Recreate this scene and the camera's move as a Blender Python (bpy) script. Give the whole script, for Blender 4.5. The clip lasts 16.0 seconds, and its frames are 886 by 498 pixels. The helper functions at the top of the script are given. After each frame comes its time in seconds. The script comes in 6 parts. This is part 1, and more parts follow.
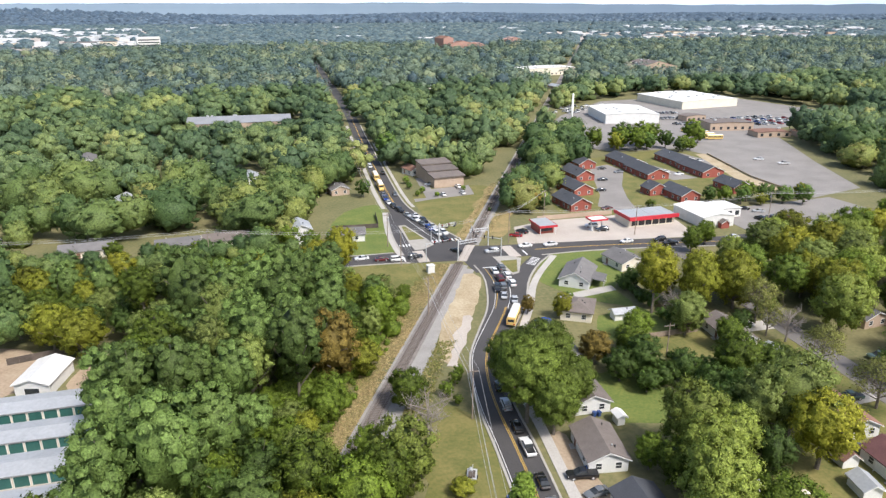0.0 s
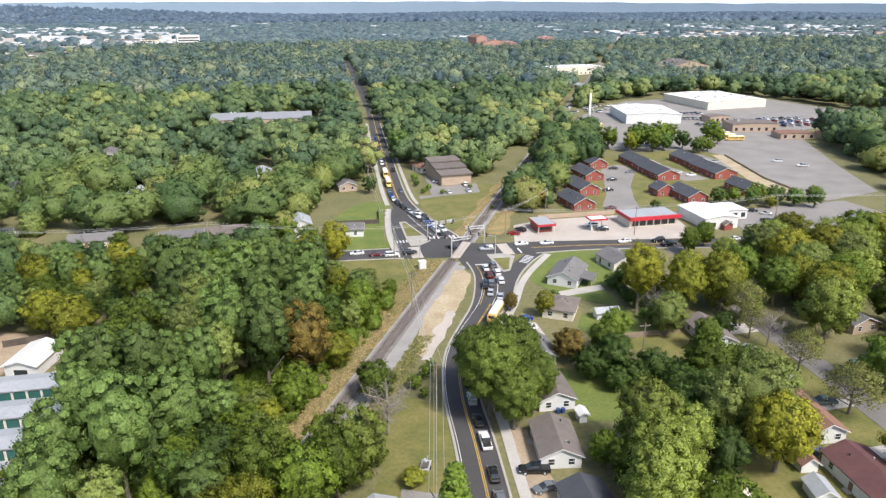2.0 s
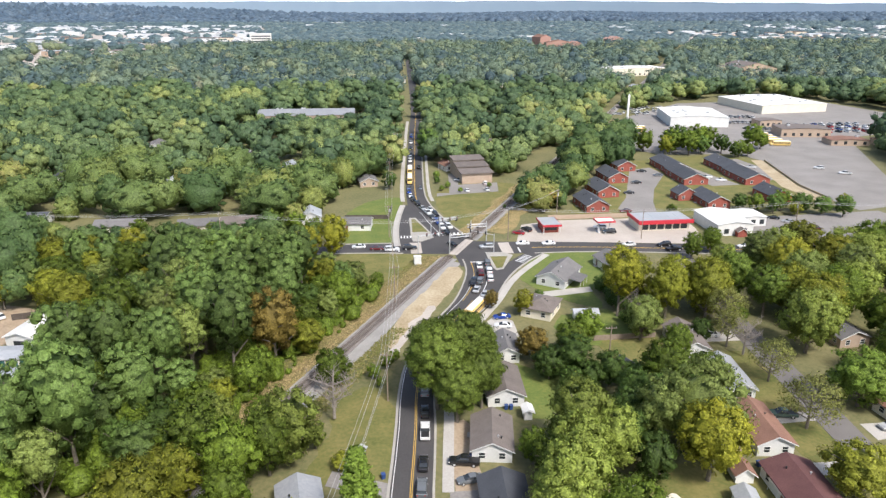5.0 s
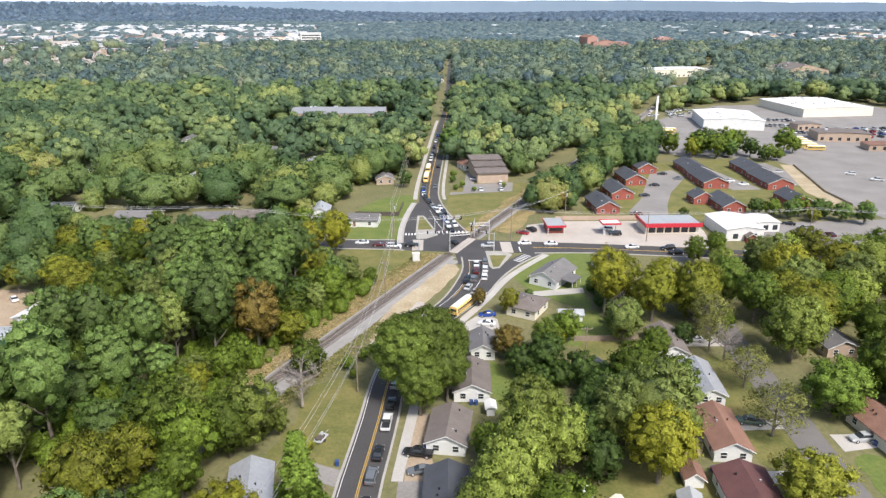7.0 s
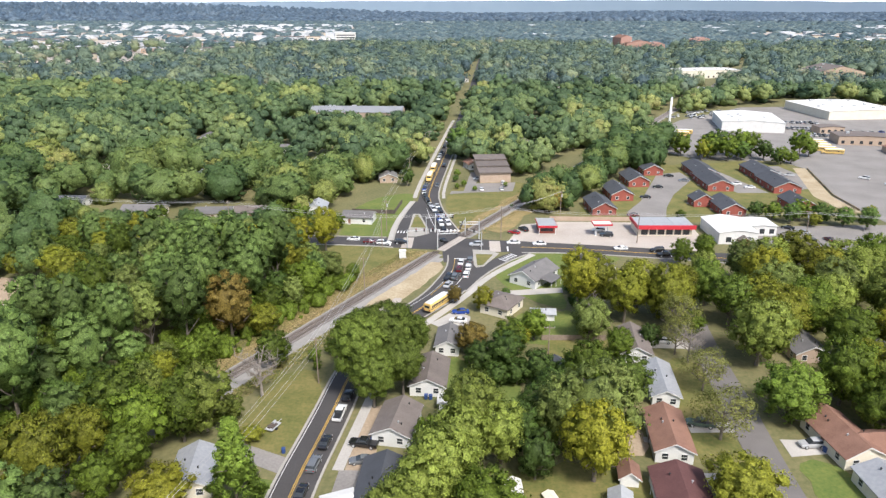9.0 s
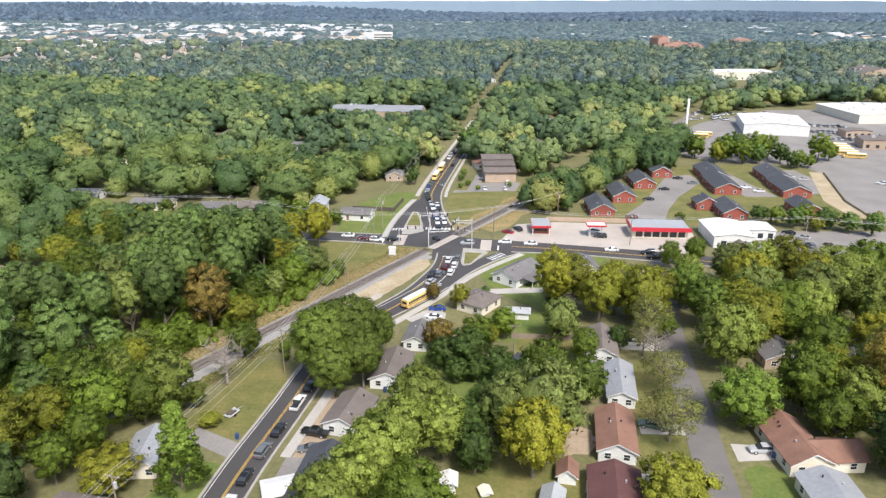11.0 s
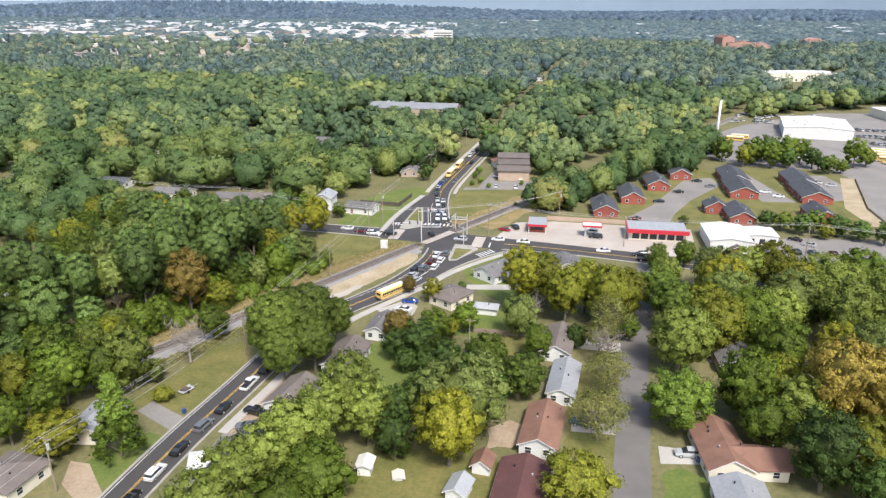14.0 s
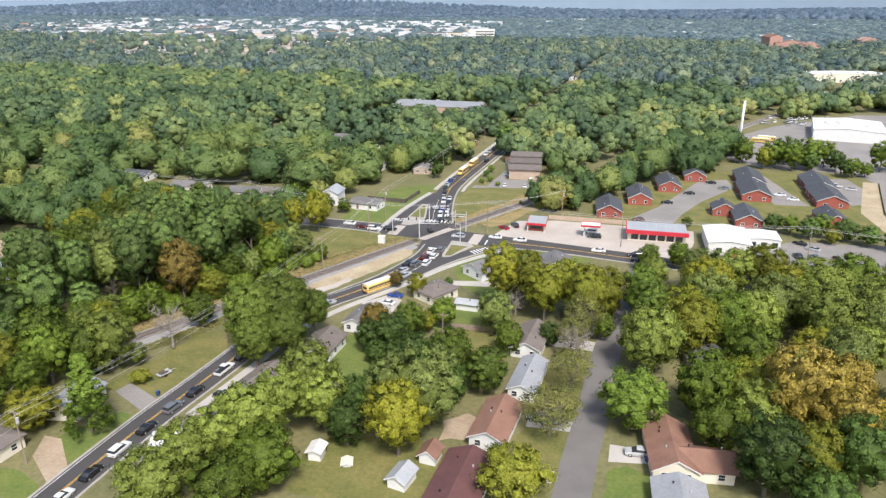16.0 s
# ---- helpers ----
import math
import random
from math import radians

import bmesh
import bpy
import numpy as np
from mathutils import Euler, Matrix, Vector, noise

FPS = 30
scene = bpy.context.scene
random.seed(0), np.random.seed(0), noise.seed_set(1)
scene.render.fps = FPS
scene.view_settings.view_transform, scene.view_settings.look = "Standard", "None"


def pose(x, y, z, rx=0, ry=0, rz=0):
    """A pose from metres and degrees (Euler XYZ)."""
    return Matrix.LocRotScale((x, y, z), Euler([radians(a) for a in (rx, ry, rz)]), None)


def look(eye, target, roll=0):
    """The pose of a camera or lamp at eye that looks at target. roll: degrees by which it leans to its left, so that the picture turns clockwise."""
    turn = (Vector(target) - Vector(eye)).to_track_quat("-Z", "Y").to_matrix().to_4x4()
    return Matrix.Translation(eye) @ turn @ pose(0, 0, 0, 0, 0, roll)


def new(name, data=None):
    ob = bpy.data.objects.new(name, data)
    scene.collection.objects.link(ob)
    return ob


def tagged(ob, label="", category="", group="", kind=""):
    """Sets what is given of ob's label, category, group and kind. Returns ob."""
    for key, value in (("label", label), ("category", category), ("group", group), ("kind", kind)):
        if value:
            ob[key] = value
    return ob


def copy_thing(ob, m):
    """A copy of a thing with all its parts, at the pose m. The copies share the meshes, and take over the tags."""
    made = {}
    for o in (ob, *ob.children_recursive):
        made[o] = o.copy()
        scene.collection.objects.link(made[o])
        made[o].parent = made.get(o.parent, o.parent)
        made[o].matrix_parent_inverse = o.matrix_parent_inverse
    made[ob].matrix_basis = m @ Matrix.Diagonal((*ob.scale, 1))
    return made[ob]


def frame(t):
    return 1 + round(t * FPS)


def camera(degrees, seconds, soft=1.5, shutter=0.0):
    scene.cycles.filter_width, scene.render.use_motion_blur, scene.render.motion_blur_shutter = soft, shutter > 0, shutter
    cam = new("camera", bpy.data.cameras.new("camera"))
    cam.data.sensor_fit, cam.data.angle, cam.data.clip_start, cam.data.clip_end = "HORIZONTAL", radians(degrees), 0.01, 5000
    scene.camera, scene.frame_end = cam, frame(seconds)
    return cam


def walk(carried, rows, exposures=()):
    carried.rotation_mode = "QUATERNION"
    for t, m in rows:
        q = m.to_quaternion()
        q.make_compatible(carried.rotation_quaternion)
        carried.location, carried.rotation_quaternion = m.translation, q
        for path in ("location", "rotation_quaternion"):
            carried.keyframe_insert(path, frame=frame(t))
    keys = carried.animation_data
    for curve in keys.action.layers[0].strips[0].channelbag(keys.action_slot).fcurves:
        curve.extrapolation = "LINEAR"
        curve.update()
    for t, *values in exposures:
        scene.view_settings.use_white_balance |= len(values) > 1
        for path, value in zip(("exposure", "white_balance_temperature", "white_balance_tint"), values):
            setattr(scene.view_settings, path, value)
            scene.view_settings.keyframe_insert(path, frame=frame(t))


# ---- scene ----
# A small-town crossing of two roads and a railway, flown round from 80 m up.
cam = camera(65.1, 16.0, soft=1.35)
# seconds, place in metres, turn in degrees
ROWS = [
    (0.0, 0.00, 0.00, 80.00, 70.36, -0.05, -14.58),
    (0.5, 3.20, -1.40, 79.98, 70.34, -0.06, -13.93),
    (1.0, 6.51, -2.78, 79.98, 70.31, -0.07, -12.91),
    (1.5, 9.92, -4.08, 79.98, 70.29, -0.04, -11.99),
    (2.0, 13.45, -5.38, 79.96, 70.27, -0.04, -11.31),
    (2.5, 17.01, -6.60, 79.98, 70.26, -0.04, -10.33),
    (3.0, 20.77, -7.80, 79.99, 70.24, -0.02, -9.33),
    (3.5, 24.62, -8.94, 80.01, 70.24, -0.02, -8.44),
    (4.0, 28.49, -10.05, 80.02, 70.24, -0.03, -7.21),
    (6.5, 48.88, -15.08, 80.37, 70.21, -0.05, -2.10),
    (7.0, 53.12, -15.91, 80.46, 70.20, -0.03, -0.77),
    (7.5, 57.34, -16.65, 80.54, 70.20, -0.01, 0.00),
    (8.0, 61.58, -17.33, 80.62, 70.20, -0.01, 0.90),
    (8.5, 65.89, -17.89, 80.69, 70.19, 0.02, 1.88),
    (9.0, 70.25, -18.40, 80.77, 70.19, 0.04, 2.55),
    (11.5, 91.82, -19.81, 80.98, 70.17, 0.06, 6.96),
    (12.0, 96.08, -19.90, 81.02, 70.15, 0.07, 7.76),
    (12.5, 100.32, -19.94, 81.07, 70.13, 0.06, 8.80),
    (13.0, 104.63, -19.90, 81.10, 70.10, 0.06, 9.86),
    (13.5, 108.94, -19.79, 81.17, 70.08, 0.07, 10.84),
    (14.0, 113.24, -19.64, 81.22, 70.06, 0.07, 11.82),
    (14.5, 117.54, -19.43, 81.27, 70.04, 0.08, 12.94),
    (15.0, 121.87, -19.17, 81.31, 70.02, 0.10, 14.18),
    (15.5, 126.24, -18.78, 81.37, 69.98, 0.13, 15.15),
    (16.0, 130.58, -18.33, 81.40, 69.96, 0.16, 15.80),
]
walk(cam, [(t, pose(x, y, z, rx, ry, rz)) for t, x, y, z, rx, ry, rz in ROWS])

# ---- light: a bright, thinly clouded day, the sun high behind and to the right ----
SUN_ELEVATION, SUN_AZIMUTH = 52.0, 150.0      # degrees; azimuth clockwise from +y
world = bpy.data.worlds.new("sky")
scene.world = world
world.use_nodes = True
wn = world.node_tree
sky = wn.nodes.new("ShaderNodeTexSky")
sky.sky_type, sky.sun_disc = "NISHITA", False
sky.sun_elevation, sky.sun_rotation = radians(SUN_ELEVATION), radians(SUN_AZIMUTH)
sky.air_density, sky.dust_density, sky.ozone_density = 1.0, 3.0, 1.0
wn.nodes["Background"].inputs["Strength"].default_value = 0.15
wn.links.new(sky.outputs[0], wn.nodes["Background"].inputs["Color"])
sun = new("sun", bpy.data.lights.new("sun", "SUN"))
sun.data.energy, sun.data.angle, sun.data.color = 3.3, radians(11), (1.0, 0.965, 0.93)
sa, se = radians(SUN_AZIMUTH), radians(SUN_ELEVATION)
sun.matrix_world = look((300 * math.sin(sa) * math.cos(se), 300 * math.cos(sa) * math.cos(se), 300 * math.sin(se)), (0, 0, 0))
scene.view_settings.exposure = 0.5


# ---- materials ----
def nodes_of(name):
    m = bpy.data.materials.new(name)
    m.use_nodes = True
    return m, m.node_tree.nodes, m.node_tree.links, m.node_tree.nodes["Principled BSDF"]


def ramp(n, stops):
    r = n.new("ShaderNodeValToRGB")
    while len(r.color_ramp.elements) < len(stops):
        r.color_ramp.elements.new(0.5)
    for e, (p, c) in zip(r.color_ramp.elements, stops):
        e.position, e.color = p, (*c, 1)
    return r


def noise_node(n, l, scale, detail=4.0, rough=0.55):
    co, tx = n.new("ShaderNodeNewGeometry"), n.new("ShaderNodeTexNoise")
    tx.inputs["Scale"].default_value, tx.inputs["Detail"].default_value, tx.inputs["Roughness"].default_value = scale, detail, rough
    l.new(co.outputs["Position"], tx.inputs["Vector"])
    return tx


def surface(name, dark, light, scale=0.3, fine=4.0, rough=0.85, metal=0.0, bump=0.2, amount=0.5, spread=0.0):
    """A mottled surface: large stains between two colours, fine grain and a little relief, in world metres."""
    m, n, l, p = nodes_of(name)
    big, small = noise_node(n, l, scale), noise_node(n, l, fine, 3.0)
    mixv = n.new("ShaderNodeMix")
    mixv.data_type, mixv.inputs[0].default_value = "FLOAT", amount
    l.new(big.outputs[0], mixv.inputs[2])
    l.new(small.outputs[0], mixv.inputs[3])
    r = ramp(n, [(0.33, dark), (0.67, light)])
    l.new(mixv.outputs[0], r.inputs[0])
    out = r.outputs[0]
    if spread:
        info, hsv = n.new("ShaderNodeObjectInfo"), n.new("ShaderNodeHueSaturation")
        mr = n.new("ShaderNodeMapRange")
        mr.inputs[3].default_value, mr.inputs[4].default_value = 1 - spread, 1 + spread
        l.new(info.outputs["Random"], mr.inputs[0])
        l.new(mr.outputs[0], hsv.inputs["Value"])
        l.new(out, hsv.inputs["Color"])
        out = hsv.outputs[0]
    l.new(out, p.inputs["Base Color"])
    p.inputs["Roughness"].default_value, p.inputs["Metallic"].default_value = rough, metal
    if bump:
        b = n.new("ShaderNodeBump")
        b.inputs["Strength"].default_value, b.inputs["Distance"].default_value = bump, 0.05
        l.new(small.outputs[0], b.inputs["Height"])
        l.new(b.outputs[0], p.inputs["Normal"])
    return m


def foliage(name, stops, attribute="", grain_scale=2.4):
    """Leaves: colour from a ramp, by tree and by single leaf spray, partly letting light through."""
    m, n, l, p = nodes_of(name)
    geo = n.new("ShaderNodeNewGeometry")
    r = ramp(n, stops)
    mx = n.new("ShaderNodeMix")
    mx.data_type, mx.inputs[0].default_value = "FLOAT", 0.45
    l.new(geo.outputs["Random Per Island"], mx.inputs[3])
    if attribute:
        a = n.new("ShaderNodeAttribute")
        a.attribute_name = attribute
        l.new(a.outputs["Fac"], mx.inputs[2])
        mx.inputs[0].default_value = 0.12
    else:
        info = n.new("ShaderNodeObjectInfo")
        l.new(info.outputs["Random"], mx.inputs[2])
    l.new(mx.outputs[0], r.inputs[0])
    grain, hsv, mr = noise_node(n, l, grain_scale, 3.0, 0.65), n.new("ShaderNodeHueSaturation"), n.new("ShaderNodeMapRange")
    mr.inputs[1].default_value, mr.inputs[2].default_value = 0.32, 0.68
    mr.inputs[3].default_value, mr.inputs[4].default_value = 0.48, 1.55
    l.new(grain.outputs[0], mr.inputs[0])
    l.new(mr.outputs[0], hsv.inputs["Value"])
    l.new(r.outputs[0], hsv.inputs["Color"])
    l.new(hsv.outputs[0], p.inputs["Base Color"])
    b = n.new("ShaderNodeBump")
    b.inputs["Strength"].default_value, b.inputs["Distance"].default_value = 0.6, 0.25
    l.new(grain.outputs[0], b.inputs["Height"])
    l.new(b.outputs[0], p.inputs["Normal"])
    p.inputs["Roughness"].default_value = 0.6
    p.inputs["Specular IOR Level"].default_value = 0.25
    tr, add = n.new("ShaderNodeBsdfTranslucent"), n.new("ShaderNodeMixShader")
    add.inputs[0].default_value = 0.3
    l.new(hsv.outputs[0], tr.inputs["Color"])
    l.new(p.outputs[0], add.inputs[1])
    l.new(tr.outputs[0], add.inputs[2])
    l.new(add.outputs[0], n["Material Output"].inputs["Surface"])
    return m


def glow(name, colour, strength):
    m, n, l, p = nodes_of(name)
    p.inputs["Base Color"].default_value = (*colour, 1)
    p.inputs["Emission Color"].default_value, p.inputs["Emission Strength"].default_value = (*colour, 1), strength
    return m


# added backdrop material that glows by itself, in place of hazy sky light
M_HAZE = glow("glowing_horizon_sky", (0.64, 0.72, 0.82), 0.45)


def leaf_stops(c, k=0.56):
    lo, hi = [v * (1 - k) for v in c], [v * (1 + k) for v in c]
    return [(0.1, lo), (0.5, c), (0.9, hi)]


LEAF = {k: foliage("leaves_" + k, leaf_stops(c, 0.3 if k in ("lime", "yellow") else 0.38 if k in ("light", "grey", "oak") else 0.52)) for k, c in dict(
    oak=(0.145, 0.198, 0.034), green=(0.118, 0.170, 0.020), light=(0.212, 0.262, 0.050), bright=(0.138, 0.202, 0.030),
    dark=(0.078, 0.130, 0.026), yellow=(0.250, 0.252, 0.026), olive=(0.185, 0.200, 0.022), grey=(0.195, 0.245, 0.062),
    brown=(0.200, 0.150, 0.035), autumn=(0.300, 0.235, 0.045), pine=(0.124, 0.188, 0.048), lime=(0.270, 0.285, 0.035), sparse=(0.185, 0.195, 0.053)).items()}
# leaves of the woods past 600 m, with blue haze painted into the colour
M_WOODS_HAZED = foliage("woods_leaves_hazed", [(0.0, (0.078, 0.123, 0.134)), (0.28, (0.119, 0.176, 0.138)), (0.6, (0.179, 0.235, 0.153)), (0.85, (0.258, 0.303, 0.170)), (1.0, (0.271, 0.250, 0.195))], "tint", 0.8)
# middle woods: a smaller share of haze mixed into the leaf colour
M_WOODS_NEAR_HAZED = foliage("near_woods_leaves_hazed", [(0.0, (0.062, 0.106, 0.054)), (0.28, (0.106, 0.165, 0.073)), (0.6, (0.175, 0.234, 0.087)), (0.85, (0.266, 0.312, 0.100)), (1.0, (0.288, 0.258, 0.105))], "tint", 1.1)
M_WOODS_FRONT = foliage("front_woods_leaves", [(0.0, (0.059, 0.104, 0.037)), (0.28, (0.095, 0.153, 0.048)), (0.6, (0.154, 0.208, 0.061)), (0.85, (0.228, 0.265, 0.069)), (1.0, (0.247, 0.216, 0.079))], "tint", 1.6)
# farther bands: more of the haze is put into each leaf colour
M_FARWOODS_HAZED = foliage("far_leaves_hazed", [(0.0, (0.076, 0.122, 0.145)), (0.5, (0.126, 0.180, 0.188)), (1.0, (0.195, 0.240, 0.215))], "tint", 0.2)
M_DISTANT_HAZED = foliage("distant_leaves_hazed", [(0.0, (0.080, 0.122, 0.172)), (0.5, (0.112, 0.160, 0.208)), (1.0, (0.150, 0.198, 0.240))], "tint", 0.06)
M_FAR_HAZED = surface("distant_woods_hazed", (0.066, 0.105, 0.128), (0.105, 0.150, 0.165), 0.006, 0.03, 0.95, bump=0)
# far town's white, greyed towards blue to paint in the haze
M_FARROOF_HAZED = surface("hazed_pale_roof", (0.40, 0.43, 0.46), (0.66, 0.68, 0.70), 0.012, 0.2, 0.7)
# hill colour holds the blue of the air in front of the hills
M_HILL_HAZED = surface("distant_hills_hazed", (0.165, 0.225, 0.300), (0.190, 0.255, 0.330), 0.002, 0.01, 1.0, bump=0)
M_BARK = surface("bark", (0.10, 0.085, 0.065), (0.20, 0.17, 0.14), 2, 12, 0.95)
M_DEADWOOD = surface("dead_wood", (0.19, 0.165, 0.14), (0.30, 0.265, 0.235), 2, 12, 0.95)
M_ASPHALT = surface("asphalt", (0.046, 0.043, 0.043), (0.070, 0.066, 0.065), 0.12, 3.0, 0.85)
M_ASPHALT_OLD = surface("weathered_asphalt", (0.175, 0.163, 0.152), (0.270, 0.252, 0.235), 0.08, 2.0, 0.9)
M_STREET = surface("worn_street_asphalt", (0.125, 0.115, 0.110), (0.180, 0.167, 0.158), 0.09, 7.0, 0.9, bump=0.1, amount=0.3)
M_CONCRETE = surface("concrete", (0.33, 0.31, 0.28), (0.46, 0.435, 0.40), 0.15, 3.0, 0.9)
M_LOT = surface("concrete_lot", (0.34, 0.30, 0.26), (0.48, 0.43, 0.38), 0.1, 2.0, 0.9)
M_KERB = surface("kerb_concrete", (0.28, 0.265, 0.235), (0.39, 0.37, 0.33), 0.4, 4.0, 0.9)
M_WHITE_LINE = surface("white_road_paint", (0.55, 0.55, 0.54), (0.75, 0.75, 0.74), 1.0, 8.0, 0.7)
M_YELLOW_LINE = surface("yellow_road_paint", (0.50, 0.30, 0.05), (0.62, 0.40, 0.08), 1.0, 8.0, 0.7)
M_BALLAST = surface("track_ballast", (0.13, 0.115, 0.105), (0.24, 0.215, 0.20), 0.5, 6.0, 0.95, bump=0.6)
M_GRAVEL = surface("grey_gravel", (0.215, 0.205, 0.19), (0.33, 0.315, 0.295), 0.3, 5.0, 0.95, bump=0.5)
M_DIRT = surface("bare_sandy_dirt", (0.27, 0.205, 0.115), (0.47, 0.395, 0.275), 0.16, 1.5, 0.95)
M_YARD_DIRT = surface("worn_yard_dirt", (0.26, 0.19, 0.125), (0.40, 0.32, 0.23), 0.2, 1.5, 0.95)
M_DRYGRASS = surface("dry_grass", (0.13, 0.130, 0.040), (0.36, 0.250, 0.12), 0.2, 1.6, 0.95, bump=0.4)
M_LAWN = surface("mown_grass", (0.080, 0.100, 0.020), (0.205, 0.172, 0.058), 0.16, 1.3, 0.95, bump=0.6, amount=0.42)
M_GREENLAWN = surface("green_lawn", (0.070, 0.118, 0.020), (0.165, 0.182, 0.042), 0.16, 1.4, 0.95, bump=0.6)
M_TIE = surface("timber_tie", (0.07, 0.055, 0.045), (0.12, 0.10, 0.085), 1, 8, 0.95, spread=0.2)
M_RAIL = surface("rail_steel", (0.20, 0.16, 0.13), (0.30, 0.26, 0.23), 1, 8, 0.5, metal=0.6)
M_GALV = surface("galvanised_steel", (0.42, 0.43, 0.44), (0.58, 0.59, 0.60), 0.5, 4, 0.45, metal=0.3)
M_POLEWOOD = surface("pole_timber", (0.20, 0.155, 0.12), (0.30, 0.24, 0.19), 1, 8, 0.9)
M_WIRE = surface("cable", (0.34, 0.34, 0.34), (0.44, 0.44, 0.44), 1, 4, 0.6)
M_WHITE = surface("white_siding", (0.58, 0.58, 0.565), (0.72, 0.72, 0.70), 0.4, 4.0, 0.7, spread=0.04)
M_CREAM = surface("cream_siding", (0.62, 0.57, 0.47), (0.74, 0.69, 0.58), 0.4, 4.0, 0.75)
M_WHITEROOF = surface("white_metal_roof", (0.60, 0.59, 0.565), (0.74, 0.73, 0.70), 0.06, 1.0, 0.6)
M_METALROOF = surface("grey_metal_roof", (0.33, 0.345, 0.36), (0.45, 0.465, 0.48), 0.12, 1.5, 0.5, metal=0.2)
M_GREYMETAL = surface("weathered_grey_metal_roof", (0.26, 0.27, 0.285), (0.36, 0.37, 0.385), 0.12, 1.5, 0.6, metal=0.1)
M_DULLROOF = surface("dull_grey_roof", (0.185, 0.195, 0.210), (0.250, 0.260, 0.275), 0.12, 1.5, 0.8)
M_GLASS = surface("dark_window_glass", (0.02, 0.025, 0.03), (0.05, 0.055, 0.06), 0.5, 3, 0.08, bump=0)
M_GREYROOF = surface("grey_shingles", (0.115, 0.110, 0.110), (0.175, 0.168, 0.165), 0.4, 5.0, 0.9, bump=0.5, spread=0.12)
M_SLATE = surface("dark_shingles", (0.045, 0.049, 0.058), (0.075, 0.080, 0.092), 0.3, 5.0, 0.85, bump=0.5, spread=0.08)
M_TAUPE = surface("taupe_shingles", (0.115, 0.096, 0.086), (0.175, 0.150, 0.135), 0.4, 5.0, 0.9, bump=0.5, spread=0.1)
M_BROWNROOF = surface("brown_shingles", (0.165, 0.085, 0.060), (0.255, 0.140, 0.100), 0.4, 5.0, 0.9, bump=0.5, spread=0.08)
M_REDROOF = surface("maroon_shingles", (0.085, 0.035, 0.035), (0.135, 0.060, 0.055), 0.4, 5.0, 0.85, bump=0.5)
M_BRICK = surface("red_brick_wall", (0.235, 0.060, 0.045), (0.335, 0.095, 0.070), 0.5, 6.0, 0.9, bump=0.4, spread=0.08)
M_TAN = surface("tan_brick_wall", (0.36, 0.27, 0.20), (0.46, 0.36, 0.28), 0.4, 6.0, 0.9)
M_RED = surface("red_fascia_paint", (0.42, 0.020, 0.035), (0.52, 0.035, 0.050), 0.5, 3.0, 0.5)
M_TEAL = surface("teal_roller_door", (0.018, 0.085, 0.075), (0.030, 0.120, 0.105), 0.5, 3.0, 0.5)
M_BEIGE = surface("beige_metal_wall", (0.52, 0.46, 0.36), (0.64, 0.58, 0.47), 0.4, 3.0, 0.7)
M_ORANGE_BLDG = surface("orange_red_brick", (0.34, 0.19, 0.155), (0.43, 0.27, 0.225), 0.05, 0.5, 0.9)
M_TYRE = surface("tyre_rubber", (0.018, 0.018, 0.018), (0.03, 0.03, 0.03), 1, 8, 0.8)
M_BUS = surface("school_bus_yellow", (0.64, 0.44, 0.14), (0.72, 0.51, 0.18), 0.5, 3, 0.4, bump=0)
M_BIN = surface("blue_bin_plastic", (0.02, 0.05, 0.16), (0.03, 0.07, 0.21), 1, 4, 0.5, bump=0)
M_BLACK = surface("black_paint", (0.015, 0.015, 0.016), (0.025, 0.025, 0.027), 0.5, 3, 0.4, bump=0)
M_LIGHT_RED = surface("red_lamp_glass", (0.45, 0.02, 0.02), (0.55, 0.03, 0.03), 1, 4, 0.2, bump=0)
M_LIGHT_CLEAR = surface("clear_lamp_glass", (0.7, 0.7, 0.68), (0.8, 0.8, 0.78), 1, 4, 0.15, bump=0)


def car_paint(name, c, metal=0.2):
    m, n, l, p = nodes_of("car_paint_" + name)
    p.inputs["Base Color"].default_value = (*c, 1)
    p.inputs["Roughness"].default_value, p.inputs["Metallic"].default_value = 0.25, metal
    p.inputs["Coat Weight"].default_value = 0.5
    return m


PAINT = {k: car_paint(k, c) for k, c in dict(white=(0.78, 0.78, 0.77), black=(0.018, 0.018, 0.02), grey=(0.16, 0.17, 0.18),
         silver=(0.48, 0.49, 0.50), red=(0.35, 0.02, 0.025), blue=(0.02, 0.06, 0.28), maroon=(0.12, 0.02, 0.02), green=(0.08, 0.12, 0.10)).items()}


